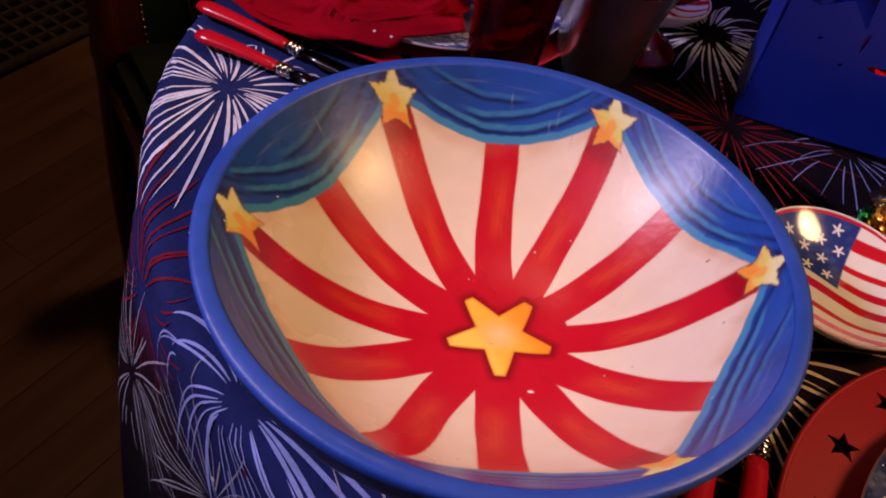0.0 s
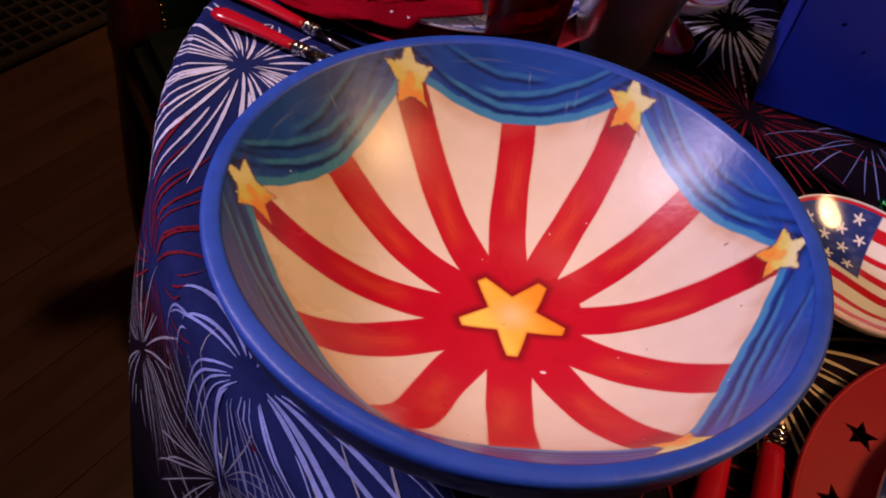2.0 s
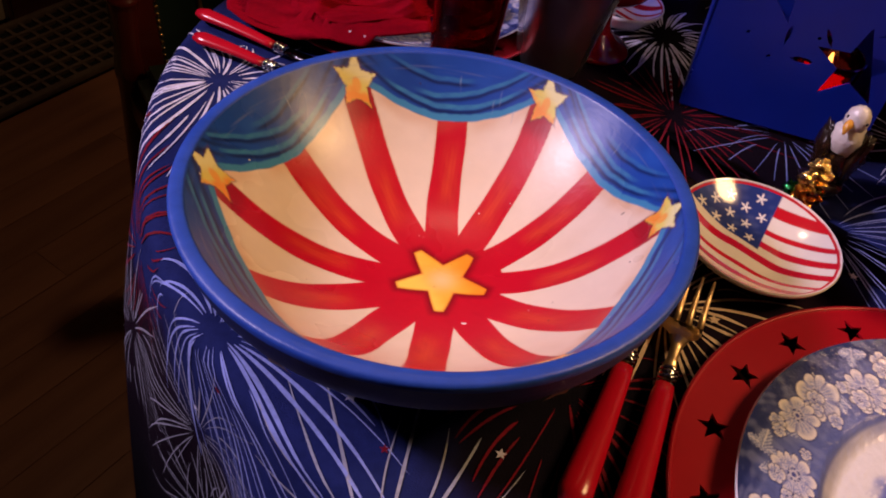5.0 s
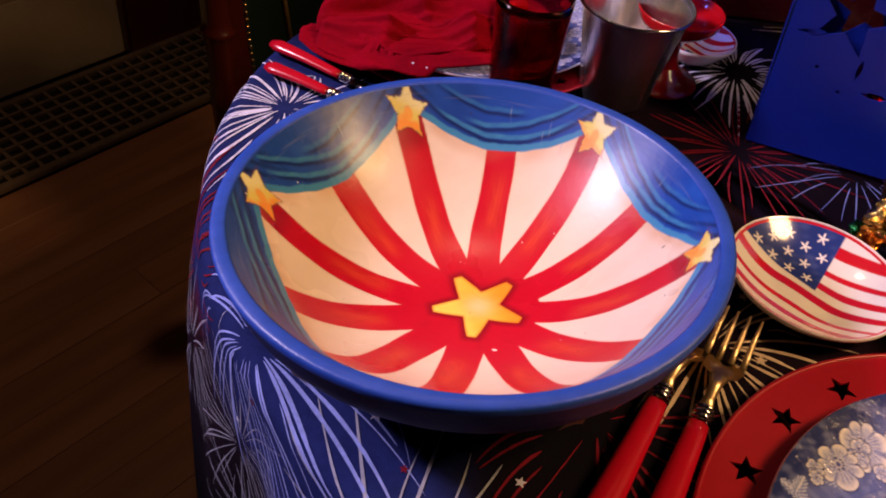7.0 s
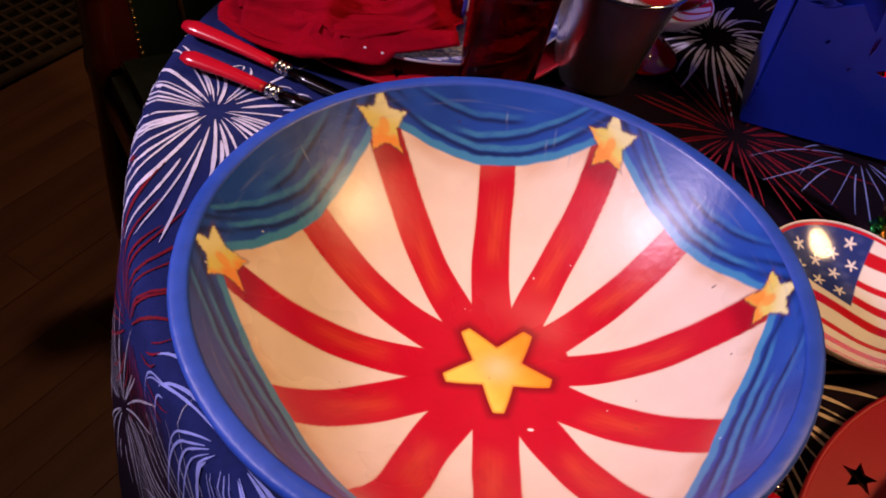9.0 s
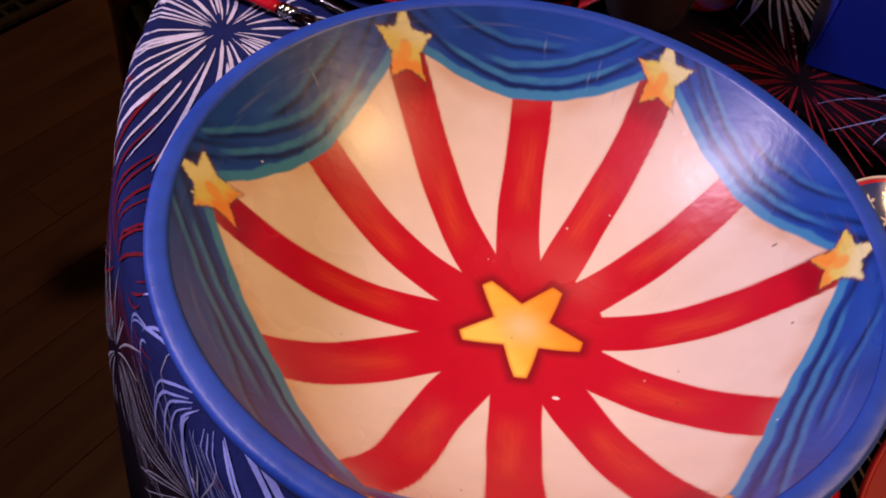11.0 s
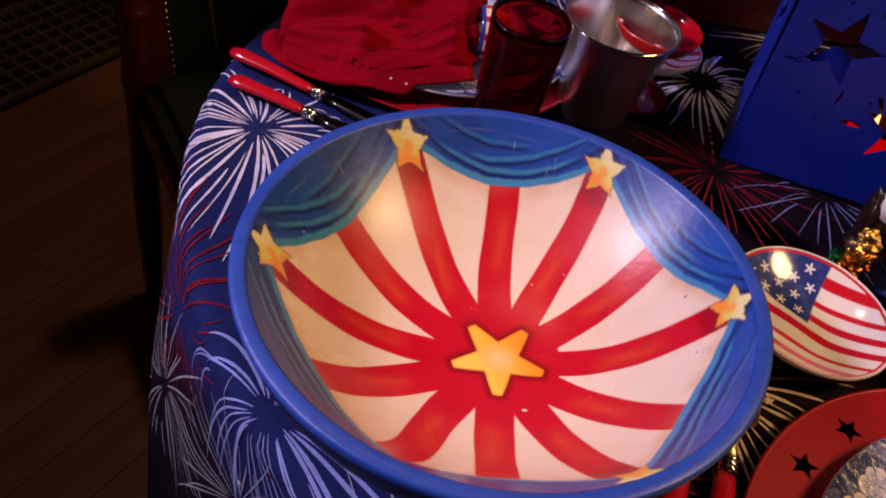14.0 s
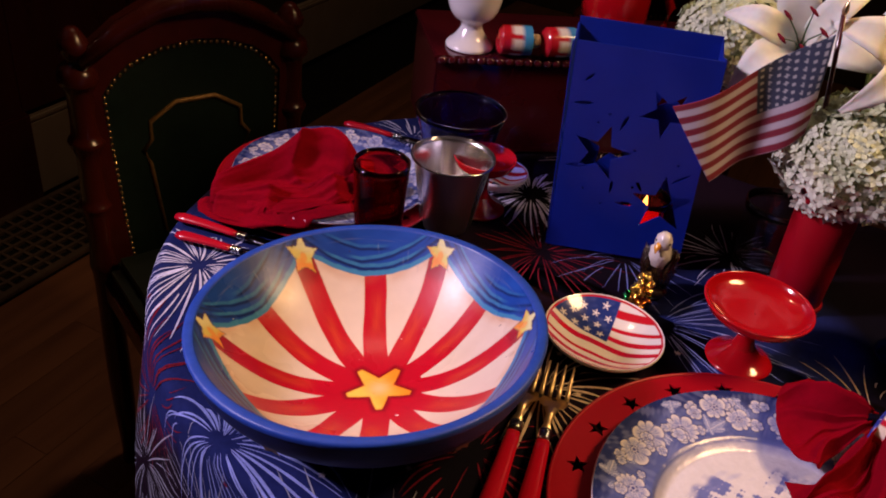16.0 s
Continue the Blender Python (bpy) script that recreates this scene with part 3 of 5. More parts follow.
        sc = mix(sc, (0.80, 0.30, 0.05), (1 - sstep(0.0026, 0.0042, swirl)) * 0.75)
        sc = mix(sc, (0.40, 0.42, 0.06), (1 - sstep(0.0002, 0.0014, sf)) * sstep(-0.2, 0.6, wob(x, y, 500, q + 2)) * 0.7)
        col = mix(col, (0.12, 0.03, 0.03), 0.55 * (1 - sstep(0.0, 0.0016, -sf)) * (sf < 0))
        col = col * (1 - m[..., None]) + sc * m[..., None]
    # the star at the bottom
    gx, gy = x, y
    turn = radians(62)
    sf = np.minimum(star_field(gx, gy, 0.0335, 0.0138, turn, 5), 0.0272 - np.hypot(gx, gy))
    sf = sf + 0.0006 * np.cos(5 * (np.arctan2(gy, gx) - turn))
    col = mix(col, (0.16, 0.002, 0.008), (1 - sstep(0.0, 0.0060, -sf)) * 0.80)
    m = sstep(-0.0003, 0.0003, sf)
    sc = np.zeros_like(col) + np.array((0.84, 0.46, 0.045))
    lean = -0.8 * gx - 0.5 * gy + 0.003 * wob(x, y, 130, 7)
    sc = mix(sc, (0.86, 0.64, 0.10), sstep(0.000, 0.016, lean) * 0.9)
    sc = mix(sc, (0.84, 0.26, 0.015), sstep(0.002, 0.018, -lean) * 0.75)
    sc = mix(sc, (0.70, 0.14, 0.012), 0.6 * (1 - sstep(0.0002, 0.0020, sf)))
    sc = mix(sc, (0.84, 0.66, 0.40), np.exp(-(np.hypot(gx, gy) / 0.008) ** 2) * 0.55)
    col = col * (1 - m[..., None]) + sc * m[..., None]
    # rubbed arcs and short scratches in the blue
    rub = np.exp(-((r - 0.1285) / 0.0022) ** 2) * sstep(0.2, 0.9, wob(a * 2, r * 300, 3, 4)) * (r > edge)
    col = mix(col, (0.16, 0.20, 0.34), 0.35 * rub)
    for sa, sr in ((82, 0.121), (84, 0.117), (77, 0.115), (95, 0.124), (40, 0.124), (150, 0.125)):
        da = (a - radians(sa)) * r
        col = mix(col, (0.26, 0.34, 0.50), 0.6 * np.exp(-(da / 0.0003) ** 2) * np.exp(-((r - sr) / 0.0022) ** 2))
    # chips and specks
    rnd = random.Random(5)
    for q in range(26):
        rr, aa = 0.13 * math.sqrt(rnd.random()), rnd.uniform(0, 6.283)
        sz = rnd.uniform(0.00025, 0.0006)
        w = 1 - sstep(sz * 0.6, sz * 1.2, np.hypot((x - rr * math.cos(aa)) * rnd.uniform(0.5, 1.6), y - rr * math.sin(aa)))
        col = mix(col, (0.75, 0.72, 0.66) if q % 2 else (0.05, 0.03, 0.03), w * 0.9)
    w = 1 - sstep(0.0007, 0.0011, np.hypot((x - 0.0200) * 0.6, y + 0.0352))
    col = mix(col, (0.8, 0.78, 0.72), w)
    return np.clip(col, 0, 1)


bowl = thing("painted_bowl", pose(BOWL[0], BOWL[1], TABLE_Z + 0.0034, -1.71, -3.72, 0), "large wooden bowl painted with red stripes, blue swags and stars", "bowl")


def painted_inside():
    na, nr = 900, 300
    r = R_IN * np.linspace(0.004, 1.0, nr) ** 0.85
    a = np.linspace(0, 2 * np.pi, na, endpoint=False)
    rr, aa = np.meshgrid(r, a, indexing="ij")
    x, y = rr * np.cos(aa), rr * np.sin(aa)
    z = bowl_height(rr)
    v = np.stack([x, y, z], -1).reshape(-1, 3)
    i, j = np.meshgrid(np.arange(nr - 1), np.arange(na), indexing="ij")
    k = (j + 1) % na
    f = np.stack([i * na + j, i * na + k, (i + 1) * na + k, (i + 1) * na + j], -1).reshape(-1, 4)
    faces = f.tolist() + [list(range(na - 1, -1, -1))]
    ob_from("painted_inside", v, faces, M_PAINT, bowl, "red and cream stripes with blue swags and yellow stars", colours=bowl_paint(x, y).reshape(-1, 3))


painted_inside()
lathe("rim", [(R_IN - 0.0002, Z_RIM - 0.0022), (R_IN + 0.0004, Z_RIM - 0.0006), (R_IN + 0.0016, Z_RIM), (R_OUT - 0.002, Z_RIM + 0.0002), (R_OUT - 0.0005, Z_RIM - 0.0008), (R_OUT, Z_RIM - 0.0025), (R_OUT - 0.0006, Z_RIM - 0.0055)],
      M_RIM, bowl, "solid blue painted rim", n=160)
lathe("outside", [(R_OUT - 0.0007, Z_RIM - 0.0053), (0.1345, 0.050), (0.117, 0.029), (0.090, 0.010), (0.050, 0.0015), (0.001, 0.0015)], M_OUT_SHADE, bowl, steps=5, n=120)


def outside_star(a):
    v, f = [], []
    pts = [(0, 0)] + star_points(5, 0.012, 0.0055, 0.3)
    for u_, w_ in pts:
        z = 0.050 + w_
        r = 0.1335 + 0.40 * (z - 0.052) + 0.0015
        v.append((r * math.cos(a + u_ / 0.14), r * math.sin(a + u_ / 0.14), z))
    f = [(0, 1 + i, 1 + (i + 1) % 10) for i in range(10)]
    ob_from("outside_star", v, f, M_OLDSTAR, bowl, "painted tan star")


for k in range(6):
    outside_star(STAR0 + radians(60 * k))


# ---- place settings ----
def charger(cx, cy, R, inner, label, group):
    e = thing("charger_plate", pose(cx, cy, TABLE_Z), label, "charger plate", group)
    rim = 96
    holes = []
    for k in range(20):
        a = radians(147 + 18 * k)
        rr = R * 0.885
        holes.append(star_points(5, R * 0.056, R * 0.024, a, rr * math.cos(a), rr * math.sin(a)))
    out = [(R * math.cos(2 * math.pi * k / rim), R * math.sin(2 * math.pi * k / rim)) for k in range(rim)]
    inn = [(inner * math.cos(2 * math.pi * k / rim), inner * math.sin(2 * math.pi * k / rim)) for k in range(rim)]
    bm = plate_with_holes(out, holes + [inn], 0.0015)
    part("rim", bm, M_RED, e, "flat red rim pierced with stars", m=pose(0, 0, 0.0115), smooth=False)
    lathe("well", [(inner + 0.0005, 0.0113), (inner - 0.003, 0.0105), (inner - 0.012, 0.003), (0.001, 0.0025)], M_RED, e, n=96)
    lathe("edge_roll", [(R - 0.0015, 0.0100), (R + 0.0008, 0.0100), (R + 0.0014, 0.0112), (R + 0.0006, 0.0124), (R - 0.0015, 0.0122)], M_RED, e, n=96, close=True)
    return e


charger(0.3714, 0.2157, 0.167, 0.132, "round red metal charger with cut-out stars, under a china plate", "chargers")
charger(-0.0360, 0.6400, 0.127, 0.100, "red charger under a blue and white plate", "chargers")


def china_paint(x, y, R):
    r, a = np.hypot(x, y) / R, np.arctan2(y, x)
    X, Y = x / R * 0.142, y / R * 0.142
    white, blue, deep = np.array((0.74, 0.72, 0.76)), np.array((0.10, 0.13, 0.42)), np.array((0.016, 0.026, 0.13))
    col = np.zeros(x.shape + (3,)) + white
    # rim band with a dark ground, leaves and flower heads
    band = sstep(0.655, 0.675, r)
    ground = mix(np.zeros_like(col) + np.array((0.10, 0.13, 0.36)), deep, sstep(0.84, 0.99, r + 0.05 * wob(X, Y, 120, 3)))
    ground = mix(ground, (0.28, 0.32, 0.58), 0.3 * sstep(-0.1, 0.6, wob(X + 0.01 * np.sin(Y * 90), Y + 0.012 * np.sin(X * 70), 160, 8)))
    rnd = random.Random(11)
    # leaves
    for k in range(70):
        aa, rr, tw = rnd.uniform(0, 6.2832), rnd.uniform(0.74, 0.95), rnd.uniform(0, 6.28)
        px, py = X - rr * 0.142 * math.cos(aa), Y - rr * 0.142 * math.sin(aa)
        lx, ly = px * math.cos(tw) + py * math.sin(tw), -px * math.sin(tw) + py * math.cos(tw)
        ln, wd = rnd.uniform(0.006, 0.010), rnd.uniform(0.0024, 0.0038)
        w = wd * np.sqrt(np.clip(1 - (lx / ln) ** 2, 0, 1)) * (1 + 0.18 * np.sin(lx * 2600))
        m = 1 - sstep(-0.0003, 0.0002, np.abs(ly) - w)
        m = m * (np.abs(lx) < ln)
        lc = mix(np.zeros_like(col) + np.array((0.40, 0.44, 0.66)), (0.08, 0.11, 0.36), (np.sin((lx + np.abs(ly) * 1.2) * 2400) > 0.1) * 0.7)
        lc = mix(lc, (0.62, 0.62, 0.74), (np.abs(ly) < 0.0004) * 0.8)
        ground = ground * (1 - m[..., None]) + lc * m[..., None]
    spots = []
    for k in range(25):
        aa = 2 * math.pi * k / 25
        spots.append((0.835 + 0.055 * math.sin(k * 2.4), aa + rnd.uniform(-0.06, 0.06), rnd.uniform(0.0095, 0.0150), rnd.choice((7, 8, 9, 11))))
        for q in range(3):
            spots.append((rnd.uniform(0.73, 0.94), aa + rnd.uniform(0.06, 0.22), rnd.uniform(0.0035, 0.0068), 5))
    for rr, aa, sz, n in spots:
        px, py = X - rr * 0.142 * math.cos(aa), Y - rr * 0.142 * math.sin(aa)
        d, t = np.hypot(px, py), np.arctan2(py, px) + aa * 3
        t = t + 0.25 * np.sin(t * 2 + aa * 5)
        cosn = np.abs(np.cos(t * n / 2))
        pet = sz * (0.66 + 0.34 * cosn ** 0.55) * (1 + 0.10 * np.sin(t * 1.0 + aa))
        m = 1 - sstep(pet - 0.0004, pet + 0.0002, d)
        fc = np.zeros_like(col) + np.array((0.50, 0.50, 0.64))
        fc = mix(fc, (0.70, 0.67, 0.70), sstep(0.72, 0.92, d / pet))
        fc = mix(fc, (0.12, 0.15, 0.44), 0.85 * (1 - sstep(0.10, 0.42, cosn)) * sstep(0.25, 0.5, d / sz))
        fc = mix(fc, (0.20, 0.24, 0.52), 0.75 * (np.sin(t * n * 5) > 0.2) * sstep(0.18, 0.25, d / sz) * (1 - sstep(0.62, 0.80, d / pet)))
        fc = mix(fc, (0.04, 0.05, 0.20), (np.abs(d / sz - 0.24) < 0.05) * (np.sin(t * 9) > -0.2) * 0.9)
        fc = mix(fc, (0.06, 0.07, 0.26), 1 - sstep(0.08, 0.13, d / sz))
        ground = mix(ground, (0.025, 0.035, 0.15), 0.75 * (1 - sstep(pet, pet + 0.0016, d)))
        ground = ground * (1 - m[..., None]) + fc * m[..., None]
    col = col * (1 - band[..., None]) + ground * band[..., None]
    col = mix(col, (0.17, 0.21, 0.50), 0.70 * sstep(0.600, 0.655, r) * (1 - sstep(0.665, 0.70, r)) * (0.7 + 0.3 * wob(X, Y, 90, 2)))
    # the landscape in the middle
    mid = 1 - sstep(0.46, 0.52, r + 0.03 * wob(X, Y, 140, 5))
    tree = sstep(0.05, 0.35, wob(X, Y, 95, 6) + 0.55 * wob(X, Y, 330, 7) + 0.5 * np.sin(X * 60 + 1.0) * np.cos(Y * 48))
    col = mix(col, (0.11, 0.15, 0.46), 0.92 * mid * tree)
    sky = sstep(0.2, 0.8, wob(X, Y * 2.2, 60, 9))
    col = mix(col, (0.34, 0.38, 0.66), 0.5 * mid * sky)
    return np.clip(col, 0, 1)


def painted_lathe(name, R, prof_r, prof_z, paint, material, parent, na, label=""):
    a = np.linspace(0, 2 * np.pi, na, endpoint=False)
    rr, aa = np.meshgrid(prof_r, a, indexing="ij")
    x, y = rr * np.cos(aa), rr * np.sin(aa)
    z = np.repeat(np.array(prof_z)[:, None], na, 1)
    nr = len(prof_r)
    i, j = np.meshgrid(np.arange(nr - 1), np.arange(na), indexing="ij")
    k = (j + 1) % na
    f = np.stack([i * na + j, i * na + k, (i + 1) * na + k, (i + 1) * na + j], -1).reshape(-1, 4).tolist()
    return ob_from(name, np.stack([x, y, z], -1).reshape(-1, 3), f, material, parent, label, colours=paint(x, y).reshape(-1, 3))


def china_plate(cx, cy, R, turn, label, na, nr):
    e = thing("dinner_plate", pose(cx, cy, TABLE_Z + 0.006, 0, 0, turn), label, "plate", "china plates")
    r = np.linspace(0.001, R, nr)
    u = r / R
    z = 0.003 + 0.0055 * sstep(0.60, 0.70, u) + 0.0100 * np.clip((u - 0.66) / 0.34, 0, 1) ** 1.2
    painted_lathe("decorated_face", R, r, z, lambda x, y: china_paint(x, y, R), M_CHINA, e, na, "blue transfer flowers round a white ring and landscape")
    lathe("underside", [(R, z[-1]), (R + 0.0008, z[-1] - 0.0012), (R - 0.001, z[-1] - 0.003), (R * 0.7, 0.004), (R * 0.6, 0.0), (R * 0.56, 0.0), (0.001, 0.001)], M_MILK, e, n=96)
    return e


china_plate(0.3758, 0.2070, 0.1415, 20, "blue and white transferware dinner plate on a red charger", 900, 240)
china_plate(-0.0330, 0.6390, 0.112, 200, "blue and white transferware plate partly under a red napkin", 480, 130)


def flag_paint(x, y, R):
    u, v = x / R, y / R
    white, red, blue = np.array((0.74, 0.70, 0.66)), np.array((0.50, 0.010, 0.022)), np.array((0.022, 0.040, 0.19))
    vv = v + 0.025 * np.sin(u * 2.2) + 0.010 * np.sin(u * 7 + v * 3)
    s = (vv + 1.05) / 2.1 * 7.6
    fr = s % 1
    duty = 0.40 + 0.12 * np.sin(np.floor(s) * 2.3)
    w = sstep(0.28, 0.32, fr) * (1 - sstep(0.28 + duty, 0.32 + duty, fr))
    col = mix(np.zeros(x.shape + (3,)) + white, red, w)
    can = (1 - sstep(0.02, 0.04, u + 0.10 * (v - 0.5))) * sstep(0.06, 0.08, v + 0.06 * np.sin(2.5 * u))
    bl = np.zeros_like(col) + blue
    bl = mix(bl, (0.07, 0.10, 0.30), 0.6 * sstep(0.0, 0.8, wob(x, y, 150, 2)))
    for i in range(5):
        for j in range(4):
            cx, cy = -0.80 + 0.235 * i + 0.11 * (j % 2), 0.20 + 0.20 * j
            if math.hypot(cx, cy) > 0.88 or cx > -0.02:
                continue
            d, t = np.hypot(u - cx, v - cy), np.arctan2(v - cy, u - cx)
            m = 1 - sstep(0.0, 0.02, d - 0.052 * np.abs(np.cos(t * 2.5 + i)) ** 3 - 0.010)
            bl = mix(bl, (0.78, 0.76, 0.76), m)
    col = col * (1 - can[..., None]) + bl * can[..., None]
    edge = sstep(0.945, 0.955, np.hypot(u, v)) * (1 - sstep(0.975, 0.985, np.hypot(u, v)))
    col = mix(col, red, edge)
    return mix(col, (0.74, 0.70, 0.66), sstep(0.978, 0.99, np.hypot(u, v)))


def flag_dish(cx, cy, R, turn, label):
    e = thing("flag_dish", pose(cx, cy, TABLE_Z + 0.001, 0, 0, turn), label, "dish", "flag dishes")
    r = np.linspace(0.0005, R, 110)
    u = r / R
    z = 0.005 + 0.0155 * np.clip((u - 0.35) / 0.65, 0, 1) ** 1.7
    painted_lathe("painted_face", R, r, z, lambda x, y: flag_paint(x, y, R), M_DISH, e, 420, "hand-painted stars and stripes")
    lathe("underside", [(R, z[-1]), (R + 0.0008, z[-1] - 0.001), (R, z[-1] - 0.0035), (R * 0.7, 0.004), (R * 0.52, 0.0), (R * 0.48, 0.0), (0.001, 0.0015)], M_MILK, e, n=72)
    return e


flag_dish(0.2607, 0.4140, 0.0550, -24, "small white ceramic dish painted with stars and red stripes")
flag_dish(0.1560, 0.6950, 0.0360, 150, "small flag dish standing behind a red stemmed dish")


def place(x0, y0, x1, y1, z):
    """A pose at the first point with +x towards the second."""
    return pose(x0, y0, z, 0, 0, math.degrees(math.atan2(y1 - y0, x1 - x0)))


def handle_parts(e, length, flat, slim=1.0):
    n = 12
    pts = [(-0.004 - length * i / n, 0, 0.001 * math.sin(math.pi * i / n)) for i in range(n + 1)]
    rad = [slim * (0.0062 + 0.0034 * (i / n) ** 1.2) for i in range(n + 1)]
    rad[0], rad[-1] = 0.0058 * slim, 0.0060 * slim
    pts[-1] = (-0.004 - length - 0.0015, 0, 0)
    tube("handle", pts, rad, M_HANDLE, e, "glossy red plastic handle", n=14, flat=flat)
    for k in range(3):
        lathe("ferrule_ring", [(0.0048 * slim, -0.0014), (0.0060 * slim, -0.0008), (0.0062 * slim, 0.0), (0.0060 * slim, 0.0008), (0.0048 * slim, 0.0014)], M_STEEL, e, "ringed metal ferrule", n=18, m=Matrix.Translation((0.0035 * k - 0.001, 0, 0)) @ pose(0, 0, 0, 0, 90, 0))


def fork(m, length, label):
    e = thing("fork", m, label, "fork", "forks")
    handle_parts(e, length, 0.62)
    tube("neck", [(0.008, 0, 0), (0.016, 0, 0.0005), (0.026, 0, 0.0018), (0.033, 0, 0.002)], [0.0045, 0.0030, 0.0034, 0.0060], M_GOLD, e, n=10, flat=0.55)
    bm = bmesh.new()
    prev = None
    secs = [(0.032, 0.0055, 0.0022), (0.037, 0.0105, 0.0005), (0.043, 0.0125, -0.0012), (0.050, 0.0128, -0.0012)]
    for x, w, z in secs:
        row = [bm.verts.new((x, w * t, z + 0.0015 * t * t)) for t in (-1, -0.5, 0, 0.5, 1)]
        if prev:
            for i in range(4):
                bm.faces.new((prev[i], prev[i + 1], row[i + 1], row[i]))
        prev = row
    ret = bmesh.ops.solidify(bm, geom=bm.faces[:], thickness=0.0014)
    part("fork_root", bm, M_GOLD, e)
    for y in (-0.0110, -0.0037, 0.0037, 0.0110):
        tube("tine", [(0.049, y, -0.0006), (0.062, y, 0.0008), (0.074, y, 0.0034), (0.086, y * 1.02, 0.0072)], [0.0019, 0.0017, 0.0014, 0.0007], M_GOLD, e, n=8, flat=0.8)
    return e


fork(place(0.1800, 0.2870, 0.1985, 0.366, 0.7575), 0.098, "gold-toned fork with a red handle, lying beside the bowl")
fork(place(0.2035, 0.2810, 0.2190, 0.358, 0.7575), 0.100, "gold-toned fork with a red handle, lying beside the charger")


def knife(m, length, label):
    e = thing("table_knife", m, label, "knife", "knives")
    handle_parts(e, length, 0.62, 0.74)
    bm = bmesh.new()
    rows = []
    for x, lo, hi in ((0.008, -0.004, 0.004), (0.02, -0.0065, 0.0055), (0.06, -0.008, 0.0055), (0.085, -0.0075, 0.0055), (0.10, -0.003, 0.0050), (0.104, 0.001, 0.0042)):
        rows.append([bm.verts.new((x, lo, 0.0)), bm.verts.new((x, (lo + hi) / 2, 0.0009)), bm.verts.new((x, hi, 0.0007)), bm.verts.new((x, hi, -0.0007)), bm.verts.new((x, (lo + hi) / 2, -0.0009))])
    for a, b in zip(rows, rows[1:]):
        for i in range(5):
            bm.faces.new((a[i], a[(i + 1) % 5], b[(i + 1) % 5], b[i]))
    bm.faces.new(rows[0])
    bm.faces.new(rows[-1])
    part("blade", bm, M_DARKSTEEL, e, "dark reflecting steel blade")
    return e


knife(place(-0.105, 0.510, -0.035, 0.490, 0.757), 0.070, "table knife with a glossy red handle on the cloth")
knife(place(-0.104, 0.484, -0.045, 0.471, 0.757), 0.058, "table knife with a glossy red handle near the table edge")
knife(place(0.0225, 0.779, 0.0875, 0.761, 0.757), 0.066, "table knife with a red handle beyond the plate")

# ---- drinking vessels ----
cup = thing("metal_cup", pose(0.1015, 0.591, TABLE_Z + 0.001) @ Matrix.Diagonal((1, 1, 0.93, 1)), "tapered brushed steel cup with a rolled rim", "cup")
lathe("cup_body", [(0.001, 0.004), (0.020, 0.004), (0.0235, 0.001), (0.0268, 0.003), (0.0290, 0.010), (0.0325, 0.032), (0.0372, 0.062), (0.0425, 0.0885), (0.0436, 0.0915)], M_CUP, cup, n=96, steps=3)
lathe("cup_inside", [(0.0430, 0.0915), (0.0416, 0.0885), (0.0364, 0.062), (0.0317, 0.032), (0.0265, 0.010), (0.020, 0.0075), (0.001, 0.007)], M_CUP, cup, "brushed inside with turning marks", n=96, steps=3)
lathe("rolled_rim", [(0.0428, 0.0912), (0.0430, 0.0926), (0.0440, 0.0933), (0.0452, 0.0928), (0.0453, 0.0914), (0.0438, 0.0906)], M_STEEL, cup, n=96, close=True)


def glass(name, m, profile, thick, material, label, category, group=""):
    e = thing(name, m, label, category, group)
    outer = [tuple(p) for p in smooth_profile(profile, 4)]
    inner = [(max(r - thick, 0.0003), z + (thick * 1.5 if i < 3 else 0)) for i, (r, z) in enumerate(outer)]
    inner = [p for p in inner if p[1] > outer[0][1] + thick]
    lathe("glass_wall", outer + inner[::-1], material, e, n=56)
    r, z = outer[-1]
    lathe("rim", [(r - thick - 0.0002, z), (r - thick * 0.5, z + 0.0011), (r + 0.0002, z), (r - thick * 0.5, z - 0.0006)], material, e, "rounded glass rim", n=56, close=True)
    return e


glass("red_tumbler", pose(0.034, 0.523, TABLE_Z + 0.0125), [(0.0005, 0.0), (0.021, 0.0), (0.0235, 0.004), (0.0248, 0.03), (0.0265, 0.065), (0.0282, 0.094)], 0.0022, M_REDGLASS, "deep ruby red glass tumbler on the edge of a charger", "tumbler")
glass("blue_tumbler", pose(0.103, 0.696, TABLE_Z + 0.001), [(0.0005, 0.0), (0.028, 0.0), (0.031, 0.004), (0.037, 0.03), (0.045, 0.062), (0.0535, 0.092)], 0.0024, M_BLUEGLASS, "wide cobalt blue glass tumbler behind the steel cup", "tumbler", "blue glasses")


def goblet(x, y, label):
    return glass("blue_goblet", pose(x, y, TABLE_Z + 0.001), [(0.0005, 0.0), (0.032, 0.001), (0.030, 0.004), (0.010, 0.010), (0.006, 0.03), (0.007, 0.052), (0.022, 0.062), (0.036, 0.085), (0.040, 0.115), (0.038, 0.150)], 0.002, M_BLUEGLASS, label, "goblet", "blue glasses")


goblet(0.566, 0.452, "cobalt blue stemmed glass beside the red vase")
goblet(0.640, 0.400, "cobalt blue stemmed glass near the china plate")
glass("clear_glass", pose(0.452, 0.600, TABLE_Z + 0.001), [(0.0005, 0.0), (0.025, 0.0), (0.028, 0.004), (0.030, 0.03), (0.034, 0.075)], 0.002, M_CLEAR, "small clear glass half hidden behind the blue lantern", "glass")


